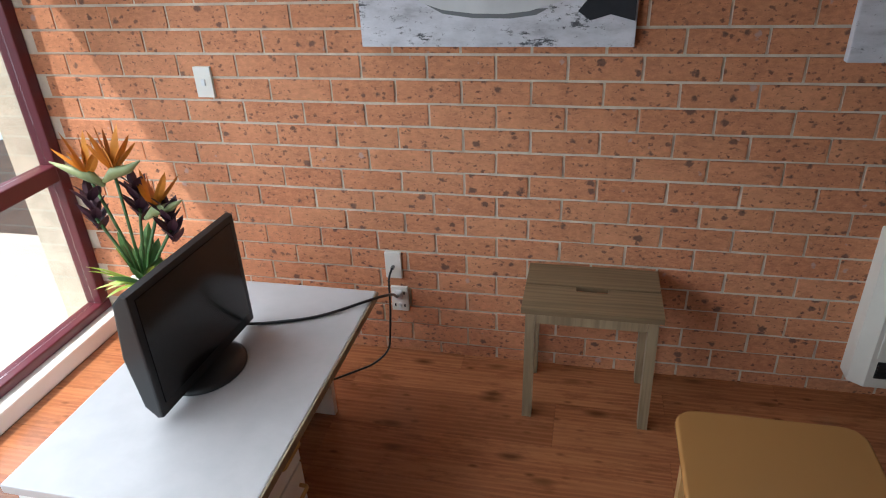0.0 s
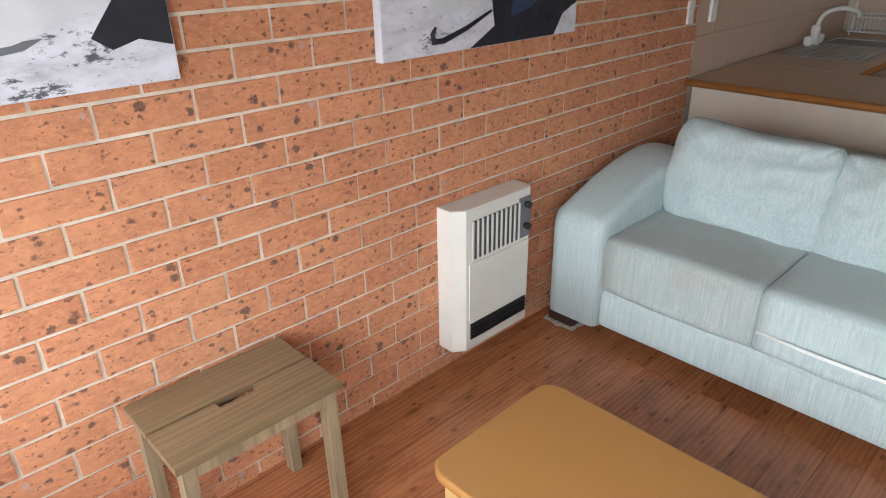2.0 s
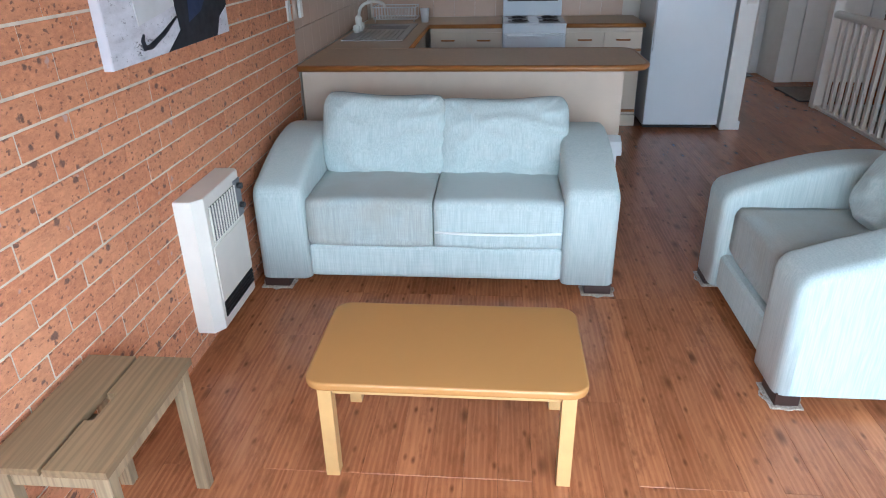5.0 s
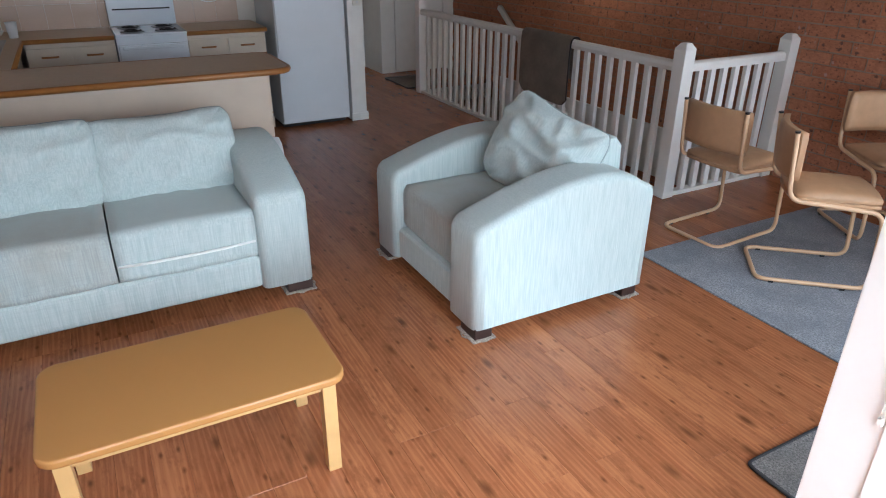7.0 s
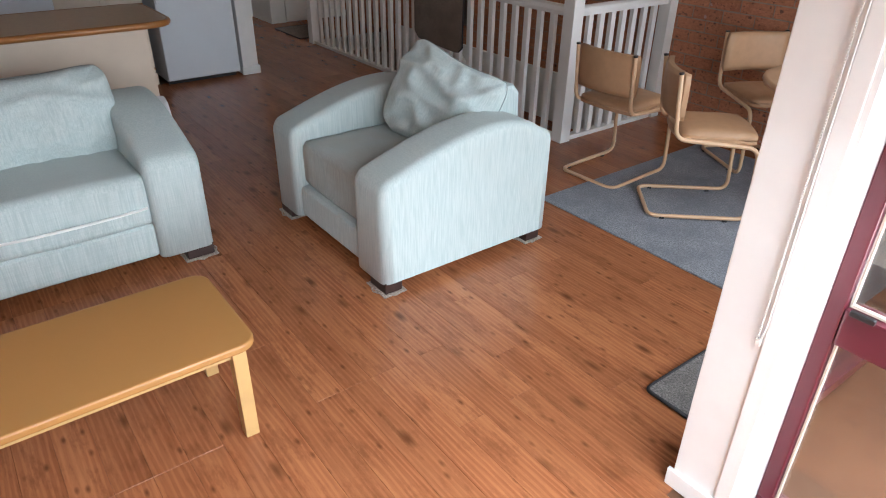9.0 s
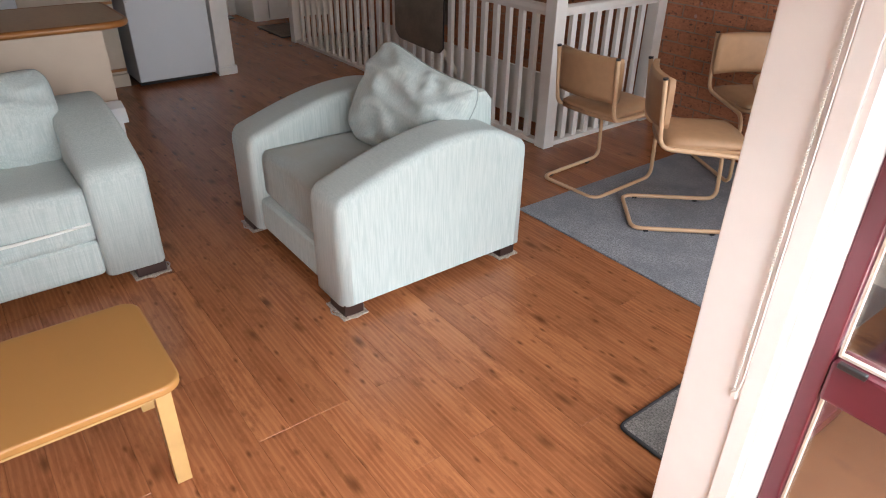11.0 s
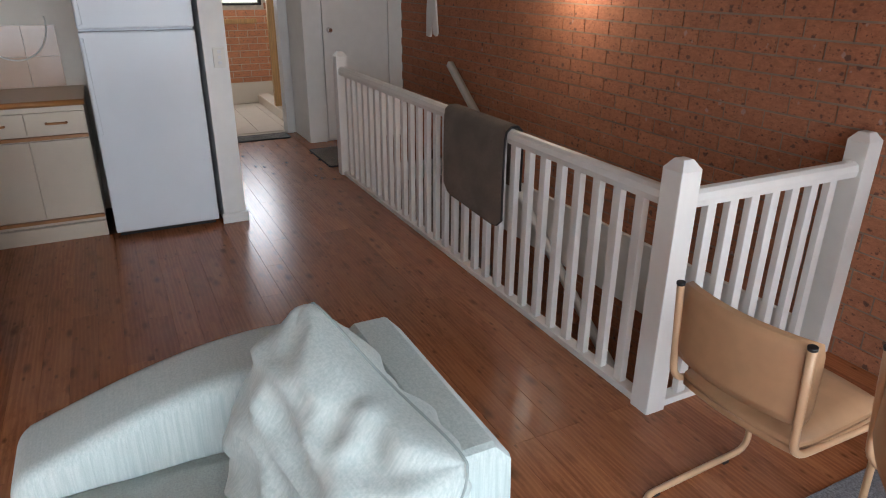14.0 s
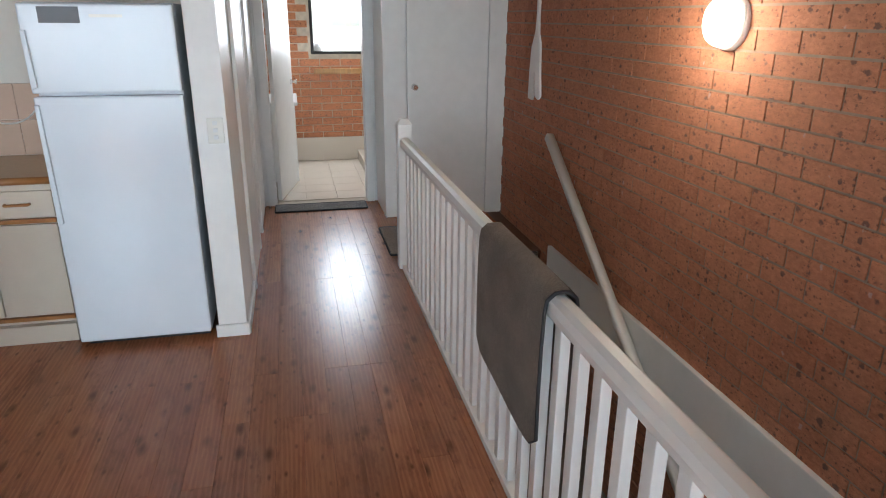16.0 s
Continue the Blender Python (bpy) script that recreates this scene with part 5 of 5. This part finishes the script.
part("cleat", bx(-0.786, SY - 0.003, 0.632, -0.772, SY + 0.010, 0.650, bevel=0.002), SWITCH, cord)


# ---- pieces of walls and floors ----
def brick_mesh(name, w, h, d, seed, material):
    bm = bmesh.new()
    bmesh.ops.create_cube(bm, size=1)
    bmesh.ops.delete(bm, geom=[f for f in bm.faces if f.normal.y > 0.5], context="FACES")
    fr = [e for e in bm.edges if all(v.co.y < 0 for v in e.verts)]
    bmesh.ops.bevel(bm, geom=fr, offset=0.03, segments=1, affect="EDGES")
    rg = random.Random(seed)
    for v in bm.verts:
        j = Vector((rg.uniform(-1, 1) * 0.0022, 0, rg.uniform(-1, 1) * 0.0018))
        v.co = Vector((v.co.x * w, v.co.y * d, v.co.z * h)) + j
    me = bpy.data.meshes.new(name)
    bm.to_mesh(me)
    bm.free()
    me.materials.append(material)
    return me


def join_boxes(name, boxes, material, parent, label=""):
    verts, faces = [], []
    for x0, y0, z0, x1, y1, z1 in boxes:
        b = len(verts)
        verts += [(x0, y0, z0), (x1, y0, z0), (x1, y1, z0), (x0, y1, z0), (x0, y0, z1), (x1, y0, z1), (x1, y1, z1), (x0, y1, z1)]
        faces += [tuple(b + i for i in f) for f in ((3, 2, 1, 0), (4, 5, 6, 7), (0, 1, 5, 4), (1, 2, 6, 5), (2, 3, 7, 6), (3, 0, 4, 7))]
    me = bpy.data.meshes.new(name)
    me.from_pydata(verts, [], faces)
    me.materials.append(material)
    ob = new(name, me)
    ob.parent = parent
    return tagged(ob, label, "", "", "stuff")


def brick_wall(parent, x0, x1, y, face, z0, zmax, near_z0, near_z1, material, phase):
    """Courses of stretcher bond; face is -1 for a wall seen from the south and 1 from the north."""
    vari = [brick_mesh("brick", 0.23, 0.076, 0.03, s, material) for s in range(7)]
    half = [brick_mesh("brick", 0.11, 0.076, 0.03, s + 20, material) for s in range(3)]
    rg = random.Random(11)
    far, c = [], 0
    z = z0
    while z < zmax:
        x = x0 + (0.0 if c % 2 else -0.12) + phase
        while x < x1 - 0.02:
            a, b = max(x, x0), min(x + 0.23, x1)
            if b - a > 0.05:
                zc, xc = z + 0.038, (a + b) / 2
                full = b - a > 0.225
                if near_z0 <= zc <= near_z1 and (full or abs(b - a - 0.11) < 0.006):
                    me = rg.choice(vari if full else half)
                    m = pose(xc, y - face * (0.015 - rg.uniform(0, 0.0025)), zc, 0, rg.uniform(-0.4, 0.4), 0 if face < 0 else 180)
                    if face < 0:
                        m = pose(xc, y + 0.015 - rg.uniform(0, 0.0025), zc, 0, rg.uniform(-0.4, 0.4), 0)
                    shared("brick", me, parent, m)
                elif face < 0:
                    far.append((a, y - rg.uniform(0, 0.002), z, b, y + 0.03, z + 0.076))
                else:
                    far.append((a, y - 0.03, z, b, y + rg.uniform(0, 0.002), z + 0.076))
            x += 0.24
        z += 0.086
        c += 1
    join_boxes("upper_bricks", far, material, parent, "bricks higher up and at the ends")


brick_wall(wall_north, WX, 2.80, AY, -1, -0.027, H, -0.03, 1.17, BRICK_A, 0.072)
brick_wall(wall_south, DX, 6.75, BY, 1, 0.003 - 0.086 * 32, H, 0.10, 0.95, BRICK_B, 0.05)
bb = []
for c in range(28):
    for i in range(10):
        ya = -2.95 + (0.12 if c % 2 else 0) + 0.24 * i
        za = 0.003 + 0.086 * c
        if ya + 0.23 < -0.87 and not (1.18 < za < 2.05 and -2.66 < ya < -1.78):
            bb.append((9.412, ya, za, 9.43, ya + 0.23, za + 0.076))
join_boxes("bath_bricks", bb, BRICK_A, bath_wall, "orange bathroom bricks")

# floor planks
PW = 0.114
plank_meshes = {}


def plank(parent, x0, x1, y):
    key = round(x1 - x0, 2)
    if key not in plank_meshes:
        bm = bx(-key / 2 + 0.0003, -PW / 2 + 0.0003, -0.009, key / 2 - 0.0003, PW / 2 - 0.0003, 0.0, bevel=0.0008, seg=1)
        me = bpy.data.meshes.new("plank")
        bm.to_mesh(me)
        bm.free()
        me.materials.append(PLANK)
        plank_meshes[key] = me
    shared("plank", plank_meshes[key], parent, pose((x0 + x1) / 2, y, 0))


rg = random.Random(5)
for r in range(49):
    y = -3.31 + PW * (r + 0.5)
    lo = WX + 0.09 if y > SY else DX - 0.02
    hi = 1.71 if y < -2.24 else (7.36 if -2.24 < y < -1.18 else (4.80 if y < 0.2 else (2.86 if y > 0.2 else 4.8)))
    if y > 0.2:
        hi = 4.80
    if y > AY + 0.056:
        continue
    x = lo - rg.choice((0.0, 0.4, 0.8))
    while x < hi:
        a, b = max(lo, x), min(hi, x + 1.22)
        if b - a > 0.04:
            par = floor if b < 5.7 and y > -2.24 else (bpy.data.objects["floor_dining"] if y <= -2.24 else bpy.data.objects["floor_hall"])
            plank(par, a, round(a + round(b - a, 2), 3), y)
        x += 1.22
for r in range(8):
    plank(bpy.data.objects["floor_landing"], 5.74, 6.79, -2.33 - PW * r)

# kitchen wall tiles, 200 mm square
tile_me = bpy.data.meshes.new("tile")
bm = bx(-0.0988, -0.004, -0.0988, 0.0988, 0.004, 0.0988, bevel=0.0015, seg=1)
bm.to_mesh(tile_me)
bm.free()
tile_me.materials.append(TILE)
for i in range(12):
    for j in range(4):
        shared("tile", tile_me, kitchen_wall, pose(2.91 + 0.2 * i, AY + 0.014, 1.006 + 0.2 * j))
east = bpy.data.objects["wall_east"]
for i in range(12):
    for j in range(2):
        shared("tile", tile_me, east, pose(5.416, AY - 0.1 - 0.2 * i, 1.006 + 0.2 * j, 0, 0, 90))
ft = bpy.data.meshes.new("tile")
bm = bx(-0.148, -0.148, -0.004, 0.148, 0.148, 0.002, bevel=0.001, seg=1)
bm.to_mesh(ft)
bm.free()
ft.materials.append(FLOORTILE)
for i in range(6):
    for j in range(6):
        shared("tile", ft, bath_floor, pose(7.65 + 0.3 * i, -1.15 - 0.3 * j, 0.0))
bt = bpy.data.meshes.new("tile")
bm = bx(-0.164, -0.164, -0.02, 0.164, 0.164, 0.0, bevel=0.002, seg=1)
bm.to_mesh(bt)
bm.free()
bt.materials.append(BALCTILE)
for i in range(9):
    for j in range(10):
        shared("tile", bt, balcony, pose(-0.92 - 0.333 * i, -0.63 - 0.333 * j, -0.010))
